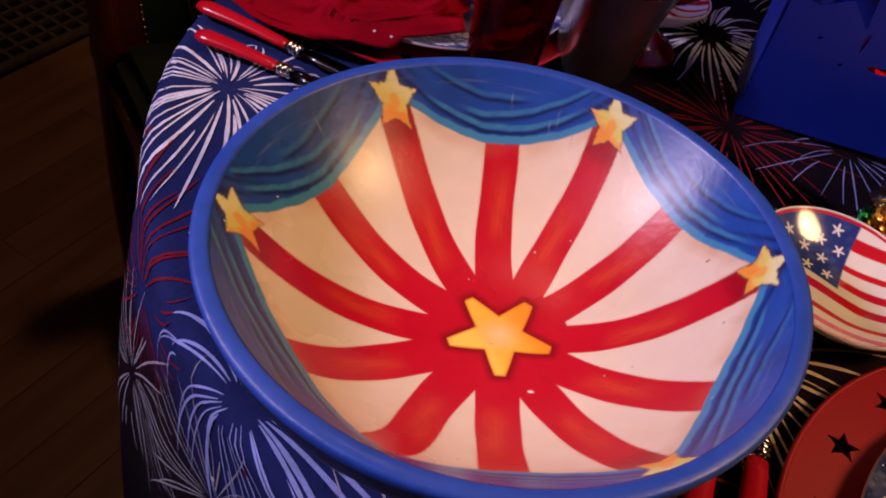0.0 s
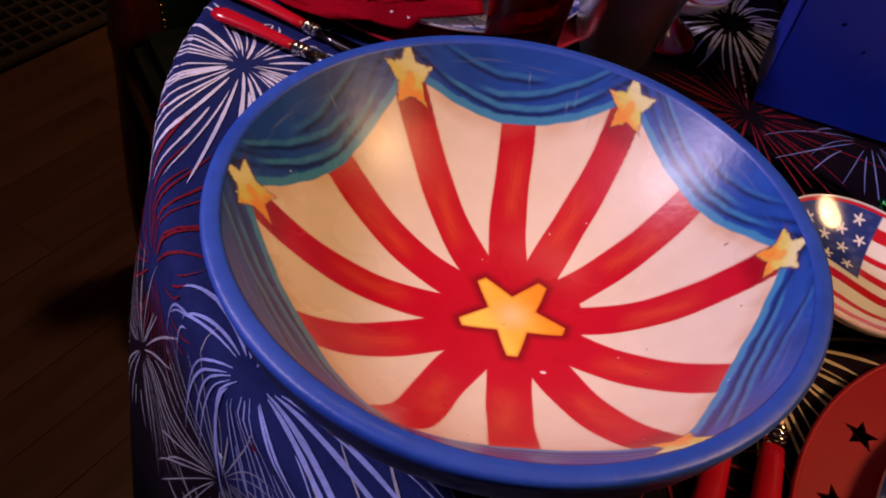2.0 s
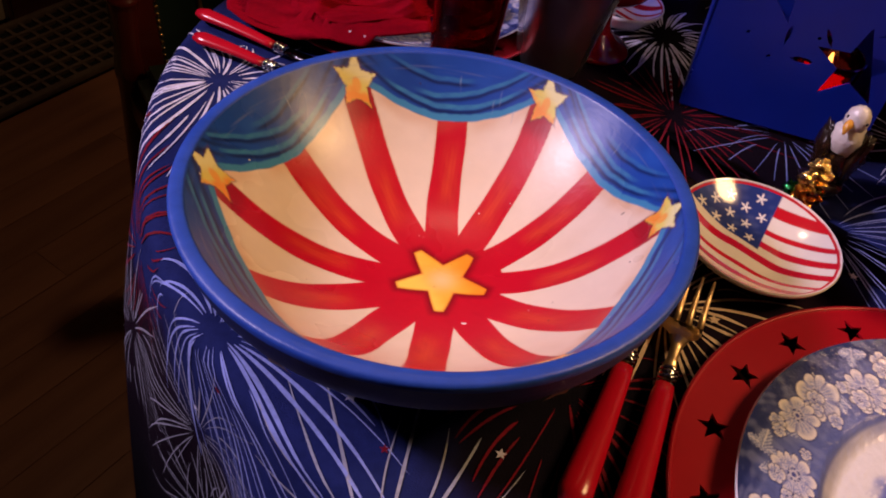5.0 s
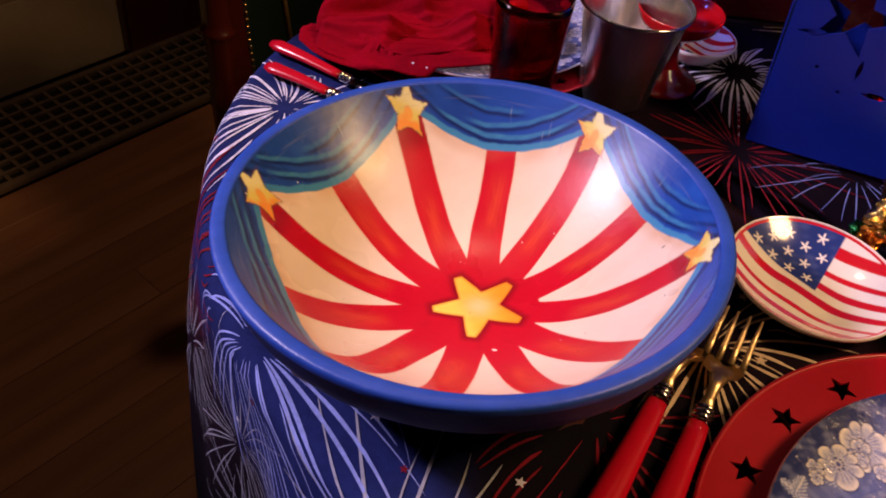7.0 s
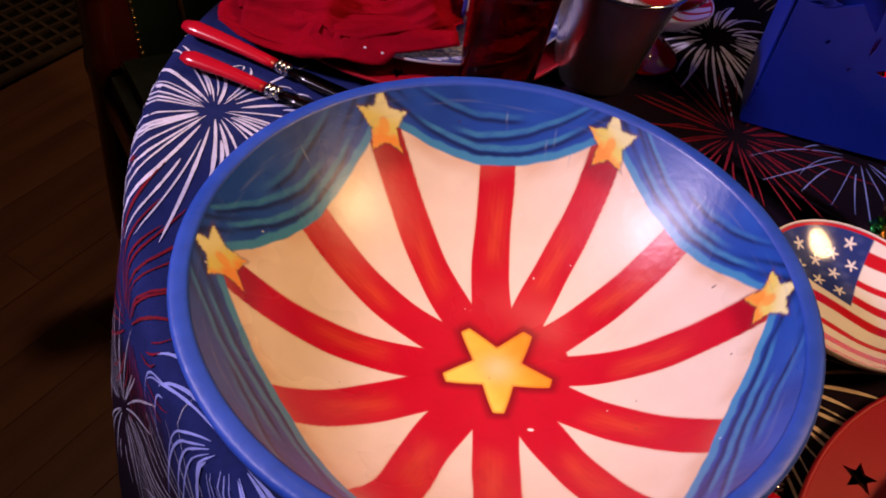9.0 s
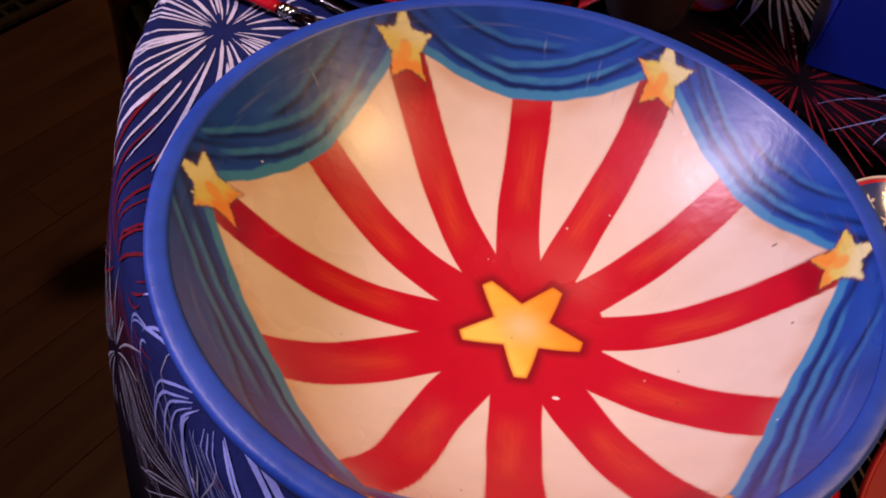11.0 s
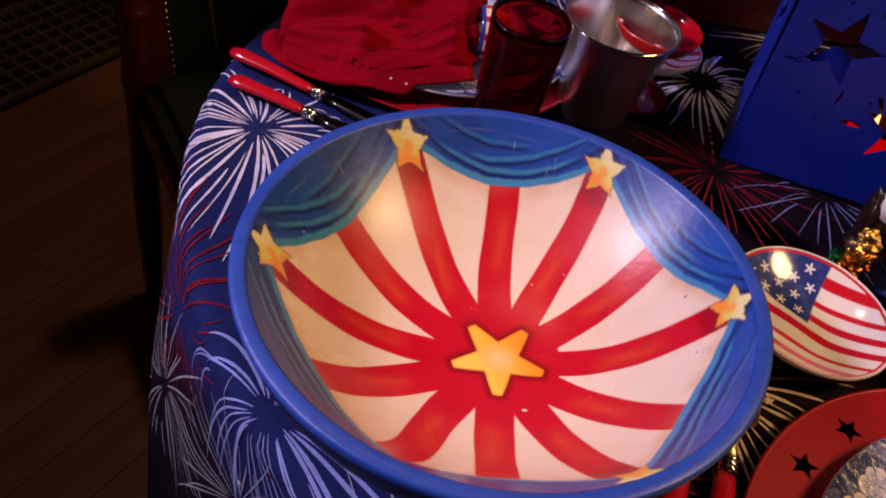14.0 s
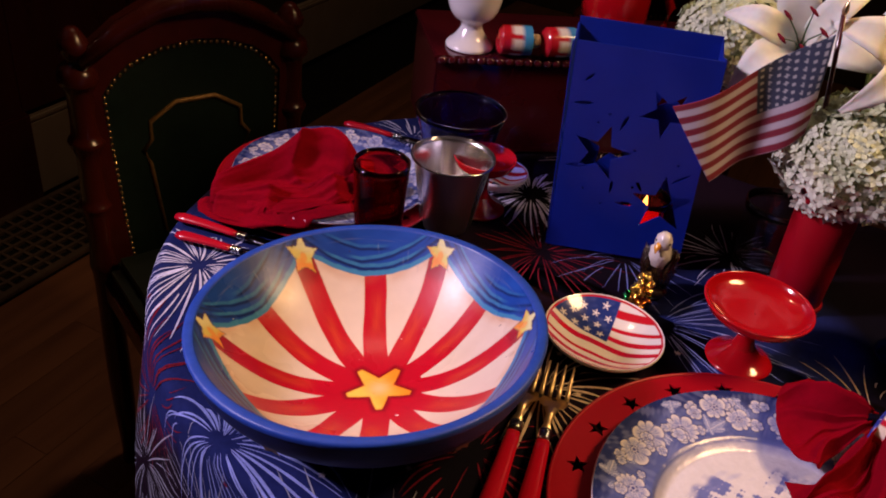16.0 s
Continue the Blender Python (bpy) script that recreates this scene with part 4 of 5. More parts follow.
def compote(x, y, label, k=1.0):
    e = thing("stemmed_dish", pose(x, y, TABLE_Z + 0.001), label, "stemmed dish", "red stemmed dishes")
    lathe("foot", [(0.001, 0.004), (0.026, 0.0), (0.0305, 0.001), (0.030, 0.004), (0.020, 0.010), (0.011, 0.018)], M_CERAM, e, n=64, steps=4)
    lathe("stem", [(0.0115, 0.017), (0.0085, 0.027), (0.0095, 0.039), (0.016, 0.046)], M_CERAM, e, n=48, steps=5)
    lathe("dish", [(0.0150, 0.045), (0.030 * k, 0.049), (0.046 * k, 0.057), (0.0515 * k, 0.065), (0.0520 * k, 0.0675), (0.0500 * k, 0.0675), (0.044 * k, 0.061), (0.028 * k, 0.0555), (0.001, 0.0545)], M_CERAM, e, n=72, steps=4)
    return e


compote(0.391, 0.421, "glossy red ceramic stemmed dish near the china plate", 0.94)
compote(0.136, 0.636, "small glossy red ceramic stemmed dish beyond the steel cup", 0.68)

# ---- the star lantern ----
lantern = thing("star_lantern", pose(0.214, 0.580, TABLE_Z + 0.001, 0, -3.2, -8.5), "bright blue metal bag lantern with cut-out stars, a candle inside", "lantern")
BW, BH, BD = 0.142, 0.230, 0.062


def slot(cx, cz, ln, wd, a):
    c, s = math.cos(a), math.sin(a)
    return [(cx + c * u - s * v, cz + s * u + c * v) for u, v in ((-ln, 0), (-ln * 0.3, -wd), (ln * 0.6, -wd), (ln, 0), (ln * 0.5, wd), (-ln * 0.4, wd))]


def dot(cx, cz, r):
    return [(cx + r * math.cos(q * 0.7854), cz + r * math.sin(q * 0.7854)) for q in range(8)]


STARS = [(0.042, 0.117, 0.031, 0.10), (0.112, 0.068, 0.033, 0.35), (0.098, 0.168, 0.026, 0.9)]
cuts = [star_points(5, r, r * 0.40, t, x, z) for x, z, r, t in STARS]
cuts += [slot(0.018, 0.168, 0.010, 0.0020, 0.1), slot(0.060, 0.152, 0.009, 0.0018, 1.25), slot(0.018, 0.100, 0.010, 0.0018, 0.15), slot(0.058, 0.080, 0.008, 0.0016, 1.55),
         slot(0.086, 0.085, 0.008, 0.0016, 2.1), slot(0.074, 0.063, 0.009, 0.0024, 0.0), slot(0.125, 0.100, 0.010, 0.0016, 0.6), slot(0.020, 0.195, 0.006, 0.0018, 0.9)]
cuts += [dot(x, z, 0.0016) for x, z in ((0.045, 0.160), (0.035, 0.150), (0.075, 0.125), (0.130, 0.140), (0.030, 0.075), (0.050, 0.060), (0.120, 0.115), (0.0795, 0.083), (0.138, 0.178), (0.060, 0.205))]
bm = plate_with_holes([(0, 0), (BW, 0), (BW, BH - 0.004), (0.004, BH)], cuts, 0.0012)
part("front_panel", bm, M_BAG, lantern, "blue panel pierced with stars and slots", m=pose(0, 0, 0, 90, 0, 0), smooth=False)
bm = plate_with_holes([(0, 0), (BW, 0), (BW, BH), (0, BH + 0.004)], [star_points(5, 0.028, 0.0115, 0.5, 0.05, 0.1), star_points(5, 0.028, 0.0115, 0.2, 0.11, 0.17)], 0.0012)
part("back_panel", bm, M_BAG, lantern, m=pose(0, BD, 0, 90, 0, 0), smooth=False)
for x in (0.0, BW):
    bm = plate_with_holes([(0.0012, 0), (BD / 2, 0), (BD - 0.0012, 0), (BD - 0.0012, BH - 0.002), (BD / 2, BH - 0.010), (0.0012, BH - 0.002)], [star_points(5, 0.018, 0.0075, 0.3, BD / 2, 0.12)], 0.0012)
    part("side_panel", bm, M_BAG, lantern, m=pose(x, 0, 0, 90, 0, 90), smooth=False)
votive = glass("votive_candle", pose(0.3116, 0.5947, TABLE_Z + 0.002), [(0.0005, 0.0), (0.021, 0.0), (0.023, 0.004), (0.024, 0.03), (0.026, 0.066)], 0.002, M_REDGLASS, "red glass votive with a lit candle inside the lantern", "candle")
lathe("wax", [(0.001, 0.0048), (0.019, 0.0048), (0.0212, 0.040), (0.001, 0.040)], M_WAX_GLOW, votive, n=24)
lathe("flame", [(0.0005, 0.042), (0.0038, 0.048), (0.0032, 0.055), (0.0004, 0.066)], M_FLAME, votive, "small lit flame", n=16, steps=3)


# ---- figurine and ornament ----
def blob(centre, radii, colour, seg=20, rings=14, rough=0.0, seed=0, turn=None):
    v, f = [], []
    for i in range(rings + 1):
        for j in range(seg):
            p, t = math.pi * i / rings, 2 * math.pi * j / seg
            d = Vector((math.sin(p) * math.cos(t), math.sin(p) * math.sin(t), math.cos(p)))
            k = 1 + rough * noise.noise(d * 3.1 + Vector((seed, 0, 0))) + rough * 0.5 * noise.noise(d * 9 + Vector((0, seed, 0)))
            q = Vector((d.x * radii[0], d.y * radii[1], d.z * radii[2])) * k
            if turn is not None:
                q = turn @ q
            v.append(q + Vector(centre))
    for i in range(rings):
        for j in range(seg):
            k = (j + 1) % seg
            f.append((i * seg + j, (i + 1) * seg + j, (i + 1) * seg + k, i * seg + k))
    return v, f, [colour] * len(v)


def merge(name, blobs, material, parent, label="", m=None):
    v, f, c = [], [], []
    for bv, bf, bc in blobs:
        o = len(v)
        v += bv
        f += [tuple(i + o for i in q) for q in bf]
        c += bc
    return ob_from(name, v, f, material, parent, label, colours=np.array(c), m=m)


rot = lambda x, y, z: Euler((radians(x), radians(y), radians(z))).to_matrix()
BROWN, WHITE, BEAK = (0.016, 0.007, 0.004), (0.66, 0.62, 0.58), (0.70, 0.32, 0.03)
eagle = merge("eagle_figurine", [
    blob((0, 0, 0.006), (0.017, 0.014, 0.007), BROWN, rough=0.25, seed=2), blob((0.002, 0.002, 0.022), (0.0145, 0.013, 0.020), BROWN, rough=0.22, seed=3),
    blob((0.010, 0.004, 0.022), (0.008, 0.015, 0.024), BROWN, rough=0.3, seed=4, turn=rot(10, 12, 0)), blob((-0.010, 0.003, 0.024), (0.006, 0.013, 0.022), BROWN, rough=0.3, seed=5, turn=rot(8, -12, 0)),
    blob((-0.001, -0.003, 0.041), (0.0115, 0.0105, 0.0120), WHITE, rough=0.22, seed=6), blob((-0.001, -0.004, 0.054), (0.0088, 0.0088, 0.0090), WHITE, rough=0.10, seed=7),
    blob((-0.0062, -0.0115, 0.0525), (0.0032, 0.0055, 0.0030), BEAK, 12, 8, turn=rot(25, 0, -30)), blob((-0.0075, -0.0150, 0.0503), (0.0016, 0.0022, 0.0030), BEAK, 10, 8),
    blob((-0.0088, -0.0075, 0.0560), (0.0010, 0.0010, 0.0010), (0.01, 0.01, 0.01), 8, 6), blob((0.0045, -0.0112, 0.0560), (0.0010, 0.0010, 0.0010), (0.01, 0.01, 0.01), 8, 6)],
    M_FIG, None, m=pose(0.318, 0.508, TABLE_Z + 0.0015, 0, 0, -8) @ Matrix.Diagonal((0.98, 0.98, 1.23, 1)))
tagged(eagle, "small glazed eagle figurine, white head and dark brown body", "figurine")

rnd = random.Random(3)
gold = thing("foil_ornament", pose(0.300, 0.481, TABLE_Z + 0.002), "small crumpled gold, green and orange foil ornament on the cloth", "ornament")
for k in range(16):
    z = 0.005 + 0.028 * (k / 15)
    colour = (0.80, 0.55, 0.18) if z > 0.020 else ((0.05, 0.36, 0.12) if k % 3 == 0 else (0.80, 0.34, 0.06))
    b = blob((rnd.uniform(-0.008, 0.008), rnd.uniform(-0.007, 0.007), z), (0.0065, 0.006, 0.0052), colour, 10, 8, 0.9, k * 3.1)
    ob_from("foil_curl", b[0], b[1], M_TINSEL, gold, colours=np.array(b[2]), smooth=False)


# ---- napkins ----
def napkin_fan(spread, reach, heights, base, nr=56, na=170, seed=0, open_r=0.012):
    """Cloth gathered at a ring and opened into folds: rows from the ring outwards."""
    v, f = [], []
    for i in range(nr):
        t = i / (nr - 1)
        for j in range(na):
            s = j / (na - 1)
            fold = sum(h * (1 - 2 * abs(math.sin(math.pi * (k * s + p + 0.10 * t * math.sin(5 * s + seed)))) ** 0.75) for h, k, p in heights)
            a = radians(spread[0] + (spread[1] - spread[0]) * s) + (0.16 * math.sin(7 * s + 4 * t + seed) + 0.10 * math.sin(15 * s - 6 * t)) * t
            R = open_r + t * reach(s) * (1 + 0.02 * math.sin(11 * s + seed))
            lift = math.sin(math.pi * (0.10 + 0.82 * t)) ** 0.9
            z = base + 0.004 + 0.024 * (1 - t) ** 1.4 + lift * max(-0.016, fold) + 0.014 * lift
            z += 0.0022 * noise.noise(Vector((R * 60 * math.cos(a), R * 60 * math.sin(a), seed))) + 0.016 * lift * noise.noise(Vector((R * 26 * math.cos(a), R * 26 * math.sin(a), seed + 3)))
            v.append((R * math.cos(a), R * math.sin(a), max(z, base + 0.0012 * (1 + math.sin(14 * s)))))
    for i in range(nr - 1):
        for j in range(na - 1):
            f.append((i * na + j, i * na + j + 1, (i + 1) * na + j + 1, (i + 1) * na + j))
    return v, f


def thick_cloth(name, v, f, material, parent, label=""):
    ob = ob_from(name, v, f, material, parent, label)
    md = ob.modifiers.new("thickness", "SOLIDIFY")
    md.thickness, md.offset = 0.0012, 1
    return ob


def ring_paint(v):
    v = np.array(v)
    a = np.arctan2(v[:, 1], v[:, 0])
    w = sstep(0.1, 0.3, np.sin(a * 9))
    c = mix(np.zeros((len(v), 3)) + np.array((0.70, 0.62, 0.50)), (0.45, 0.01, 0.03), w)
    return mix(c, (0.02, 0.03, 0.22), (v[:, 2] < -0.0062).astype(float))


def napkin_ring(parent, m):
    prof = [(0.0175, -0.009), (0.0195, -0.0098), (0.0206, -0.006), (0.0210, 0.0), (0.0206, 0.006), (0.0195, 0.0098), (0.0175, 0.009), (0.0168, 0.0)]
    v, f = lathe_data(smooth_profile(prof, 3), 72, True)
    ring_thing = thing("napkin_ring", m, "napkin ring striped cream and red with a blue edge", "napkin ring", "napkin rings")
    ob_from("band", v, f, M_SHAKER, ring_thing, colours=ring_paint(v))


def smooth_rows(rows, steps):
    """Catmull-Rom between rows of points."""
    p = np.array(rows, dtype=float)
    p = np.concatenate([2 * p[:1] - p[1:2], p, 2 * p[-1:] - p[-2:-1]])
    res = []
    for i in range(1, len(p) - 2):
        for q in range(steps):
            t = q / steps
            res.append(0.5 * (2 * p[i] + (p[i + 1] - p[i - 1]) * t + (2 * p[i - 1] - 5 * p[i] + 4 * p[i + 1] - p[i + 2]) * t ** 2 + (3 * p[i] - p[i - 1] - 3 * p[i + 1] + p[i + 2]) * t ** 3))
    res.append(p[-2])
    return np.array(res)


def draped_fold(name, rows, parent, seed, fine=10, crease=0.0042):
    """A piece of cloth through a few rows of points, with soft creases that run along it."""
    g = smooth_rows(rows, fine)
    g = np.swapaxes(smooth_rows(np.swapaxes(g, 0, 1), fine), 0, 1)
    nr, na = g.shape[:2]
    v = []
    for i in range(nr):
        for j in range(na):
            t, w = i / (nr - 1), j / (na - 1)
            p = Vector(g[i, j])
            k = crease * (0.3 + 0.7 * math.sin(math.pi * min(1, t * 1.1)))
            bumps = noise.noise(Vector((t * 2.2, w * 9.0, seed))) + 0.6 * noise.noise(Vector((t * 6.0, w * 17.0, seed + 5)))
            bumps += 1.5 * (1 - 2 * abs(math.sin(math.pi * (2.3 * t + 0.8 * w + 0.15 * math.sin(6 * w) + 0.37 * seed))) ** 0.7)
            low = 0.0275 if math.hypot(p.x + 0.033, p.y - 0.639) < 0.118 else 0.0135
            v.append((p.x, p.y - k * bumps * 0.6, max(p.z + k * bumps, low + 0.001 * math.sin(40 * w))))
    f = [(i * na + j, i * na + j + 1, (i + 1) * na + j + 1, (i + 1) * na + j) for i in range(nr - 1) for j in range(na - 1)]
    return thick_cloth(name, v, f, M_NAPKIN, parent)


far_napkin = thing("napkin", pose(0.0, 0.0, TABLE_Z), "red linen napkin fanned out of its ring over the plate", "napkin", "red napkins")
draped_fold("tall_fold", [
    [(0.002, 0.622, 0.036), (-0.002, 0.618, 0.060), (-0.004, 0.610, 0.058), (-0.006, 0.602, 0.040), (-0.004, 0.596, 0.030)],
    [(-0.026, 0.646, 0.030), (-0.030, 0.636, 0.078), (-0.034, 0.622, 0.082), (-0.036, 0.604, 0.046), (-0.030, 0.590, 0.030)],
    [(-0.060, 0.640, 0.028), (-0.058, 0.632, 0.070), (-0.062, 0.618, 0.076), (-0.068, 0.598, 0.036), (-0.060, 0.582, 0.026)],
    [(-0.098, 0.620, 0.028), (-0.096, 0.612, 0.052), (-0.100, 0.602, 0.056), (-0.106, 0.584, 0.030), (-0.100, 0.568, 0.022)],
    [(-0.140, 0.588, 0.026), (-0.142, 0.580, 0.036), (-0.148, 0.572, 0.036), (-0.150, 0.560, 0.026), (-0.148, 0.550, 0.018)]], far_napkin, 1)
draped_fold("front_fold", [
    [(-0.006, 0.606, 0.044), (-0.002, 0.594, 0.046), (0.002, 0.586, 0.034), (0.004, 0.578, 0.022)],
    [(-0.030, 0.598, 0.034), (-0.026, 0.580, 0.048), (-0.022, 0.566, 0.034), (-0.018, 0.556, 0.020)],
    [(-0.064, 0.588, 0.024), (-0.062, 0.568, 0.034), (-0.060, 0.550, 0.026), (-0.058, 0.534, 0.012)],
    [(-0.100, 0.574, 0.024), (-0.102, 0.556, 0.040), (-0.104, 0.540, 0.026), (-0.100, 0.522, 0.010)],
    [(-0.132, 0.566, 0.024), (-0.138, 0.552, 0.032), (-0.142, 0.544, 0.022), (-0.140, 0.532, 0.008)]], far_napkin, 3, crease=0.0055)
draped_fold("loose_corner", [
    [(-0.010, 0.602, 0.020), (-0.004, 0.584, 0.018), (0.006, 0.552, 0.026)],
    [(-0.050, 0.586, 0.018), (-0.048, 0.560, 0.016), (-0.044, 0.516, 0.024)],
    [(-0.108, 0.566, 0.018), (-0.112, 0.546, 0.015), (-0.112, 0.514, 0.016)],
    [(-0.156, 0.560, 0.018), (-0.160, 0.548, 0.016), (-0.156, 0.536, 0.010)]], far_napkin, 6)
napkin_ring(None, pose(0.006, 0.602, TABLE_Z + 0.040, 0, 90, 15))

near_napkin = thing("napkin", pose(0.462, 0.296, TABLE_Z), "red linen napkin bunched through a striped ring on the plate", "napkin", "red napkins")
v, f = napkin_fan((85, 205), lambda s: 0.048 + 0.018 * math.sin(math.pi * s), [(0.012, 1.0, 0.5), (0.009, 3.0, 0.2), (0.005, 8.0, 0.4)], 0.028, seed=4)
thick_cloth("puffed_end", v, f, M_NAPKIN, near_napkin)
v, f = napkin_fan((215, 330), lambda s: 0.085 + 0.03 * math.sin(math.pi * s), [(0.012, 1.0, 0.5), (0.010, 4.0, 0.6), (0.005, 9.0, 0.1)], 0.026, seed=6)
thick_cloth("tail_end", v, f, M_NAPKIN, near_napkin)
napkin_ring(None, pose(0.466, 0.290, TABLE_Z + 0.048, 0, 90, -42))


# ---- flowers, vase and flag ----
vase = thing("red_vase", pose(0.472, 0.534, TABLE_Z + 0.001), "plain red cylindrical vase of white flowers", "vase")
lathe("vase_body", [(0.001, 0.002), (0.026, 0.0), (0.028, 0.003), (0.0290, 0.06), (0.0300, 0.125), (0.0288, 0.128), (0.0275, 0.124), (0.027, 0.01), (0.001, 0.008)], M_RED, vase, n=56)
lathe("rim", [(0.0270, 0.1255), (0.0288, 0.1300), (0.0308, 0.1270), (0.0298, 0.1235)], M_RED, vase, n=56, close=True)
lathe("foot_ring", [(0.0255, 0.0), (0.0298, 0.0), (0.0304, 0.004), (0.0285, 0.007)], M_RED, vase, n=56, close=True)


def stem(e, a, b, r=0.0025):
    a, b = Vector(a), Vector(b)
    mid = (a + b) / 2 + Vector((0.006, 0.004, 0.01))
    tube("stem", [a, mid, b], [r, r, r], M_STEM, e, n=8)


def hydrangea(c, R, seed, label, count=1150):
    c = Vector(c)
    foot = Vector((0.472, 0.534, TABLE_Z + 0.10))
    e = thing("hydrangea_head", Matrix.Translation(c), label, "flower", "hydrangeas")
    rn = random.Random(seed)
    stem(e, foot - c, Vector((0, 0, -R * 0.7)))
    v, f, col = [], [], []
    for k in range(count):
        t = 1 - 2 * (k + 0.5) / count
        p = k * 2.39996
        d = Vector((math.sqrt(1 - t * t) * math.cos(p), math.sqrt(1 - t * t) * math.sin(p), t))
        lump = 1 + 0.16 * noise.noise(d * 2.4 + Vector((seed, 0, 0))) + rn.uniform(-0.07, 0.05)
        o = Vector((d.x, d.y, d.z * 0.86)) * R * lump
        nrm = (d + Vector((rn.uniform(-.5, .5), rn.uniform(-.5, .5), rn.uniform(-.5, .5)))).normalized()
        s1 = nrm.orthogonal().normalized()
        s2 = nrm.cross(s1)
        green = 0.25 + 0.75 * max(0, min(1, 0.55 * d.z + 0.5 + 0.4 * noise.noise(d * 3 + Vector((0, seed, 2)))))
        tint = np.array((0.74, 0.75, 0.70)) * (1 - green * 0.62) + np.array((0.48, 0.60, 0.22)) * green * 0.62
        ph, sz = rn.uniform(0, 6.28), R * rn.uniform(0.066, 0.105)
        for q in range(4):
            a = ph + q * math.pi / 2
            u = s1 * math.cos(a) + s2 * math.sin(a)
            w = nrm.cross(u)
            b = len(v)
            v += [o, o + u * sz * 0.55 + w * sz * 0.45 + nrm * sz * 0.12, o + u * sz * 1.15 + nrm * sz * 0.30, o + u * sz * 0.55 - w * sz * 0.45 + nrm * sz * 0.12]
            f += [(b, b + 1, b + 2, b + 3)]
            j = rn.uniform(0.88, 1.08)
            col += [tint * 0.8 * j, tint * j, tint * 1.05 * j, tint * j]
    ob_from("flower_ball", v, f, M_FLORET, e, "many small pale green and white florets", colours=np.clip(np.array(col), 0, 1), smooth=False)
    inner = blob((0, 0, 0), (R * 0.80, R * 0.80, R * 0.70), (0.18, 0.24, 0.10), 20, 14)
    ob_from("flower_core", inner[0], inner[1], M_FLORET, e, colours=np.array(inner[2]))


hydrangea((0.482, 0.540, 0.916), 0.068, 1, "large pale green and white hydrangea head over the vase")
hydrangea((0.378, 0.690, 0.968), 0.056, 2, "creamy white hydrangea head behind the lantern", 850)
hydrangea((0.585, 0.600, 0.955), 0.060, 3, "pale green hydrangea head at the back of the bouquet", 800)


def lily(c, way, size, label, seed):
    c, way = Vector(c), Vector(way).normalized()
    e = thing("lily", Matrix.Translation(c), label, "flower", "lilies")
    foot = Vector((0.472, 0.534, TABLE_Z + 0.10))
    stem(e, foot - c, -way * size * 0.25)
    s1 = way.orthogonal().normalized()
    s2 = way.cross(s1)
    rn = random.Random(seed)
    for q in range(6):
        a = q * math.pi / 3 + seed
        u = s1 * math.cos(a) + s2 * math.sin(a)
        w = way.cross(u)
        wide = size * (0.26 if q % 2 else 0.19)
        v, f = [], []
        for i in range(12):
            t = i / 11
            out = size * (0.06 + 0.95 * t ** 1.35)
            up = size * (0.75 * math.sin(t * 1.9) - 0.42 * max(0, t - 0.55) ** 1.2 * 2)
            hw = wide * math.sin(math.pi * min(0.97, 0.10 + 0.87 * t)) ** 0.8
            for s in (-1, -0.5, 0, 0.5, 1):
                v.append(u * out + way * (up + 0.10 * size * s * s * (1 - t)) + w * hw * s + way * 0.012 * size * math.sin(9 * t + s * 4 + q))
        for i in range(11):
            for j in range(4):
                f.append((i * 5 + j, i * 5 + j + 1, i * 5 + j + 6, i * 5 + j + 5))
        ob = ob_from("petal", v, f, M_PETAL, e)
        md = ob.modifiers.new("thickness", "SOLIDIFY")
        md.thickness = 0.0009
    for q in range(5):
        a = q * 1.257 + seed
        u = s1 * math.cos(a) + s2 * math.sin(a)
        tip = way * size * 0.85 + u * size * 0.25
        tube("stamen", [way * size * 0.05, way * size * 0.5 + u * size * 0.08, tip], [0.0009, 0.0008, 0.0006], M_STEM, e, n=6)
        tube("anther", [tip - w * 0.006, tip, tip + w * 0.006], [0.0008, 0.0020, 0.0008], M_PRED, e, "dark red anther", n=6)


lily((0.425, 0.620, 0.985), (-0.35, -0.75, 0.55), 0.075, "open white lily with dark red anthers", 1)
lily((0.485, 0.570, 1.000), (0.15, -0.85, 0.45), 0.075, "open white lily leaning over the hydrangea", 2)
lily((0.520, 0.640, 1.010), (0.4, -0.4, 0.8), 0.070, "open white lily at the back of the bouquet", 3)


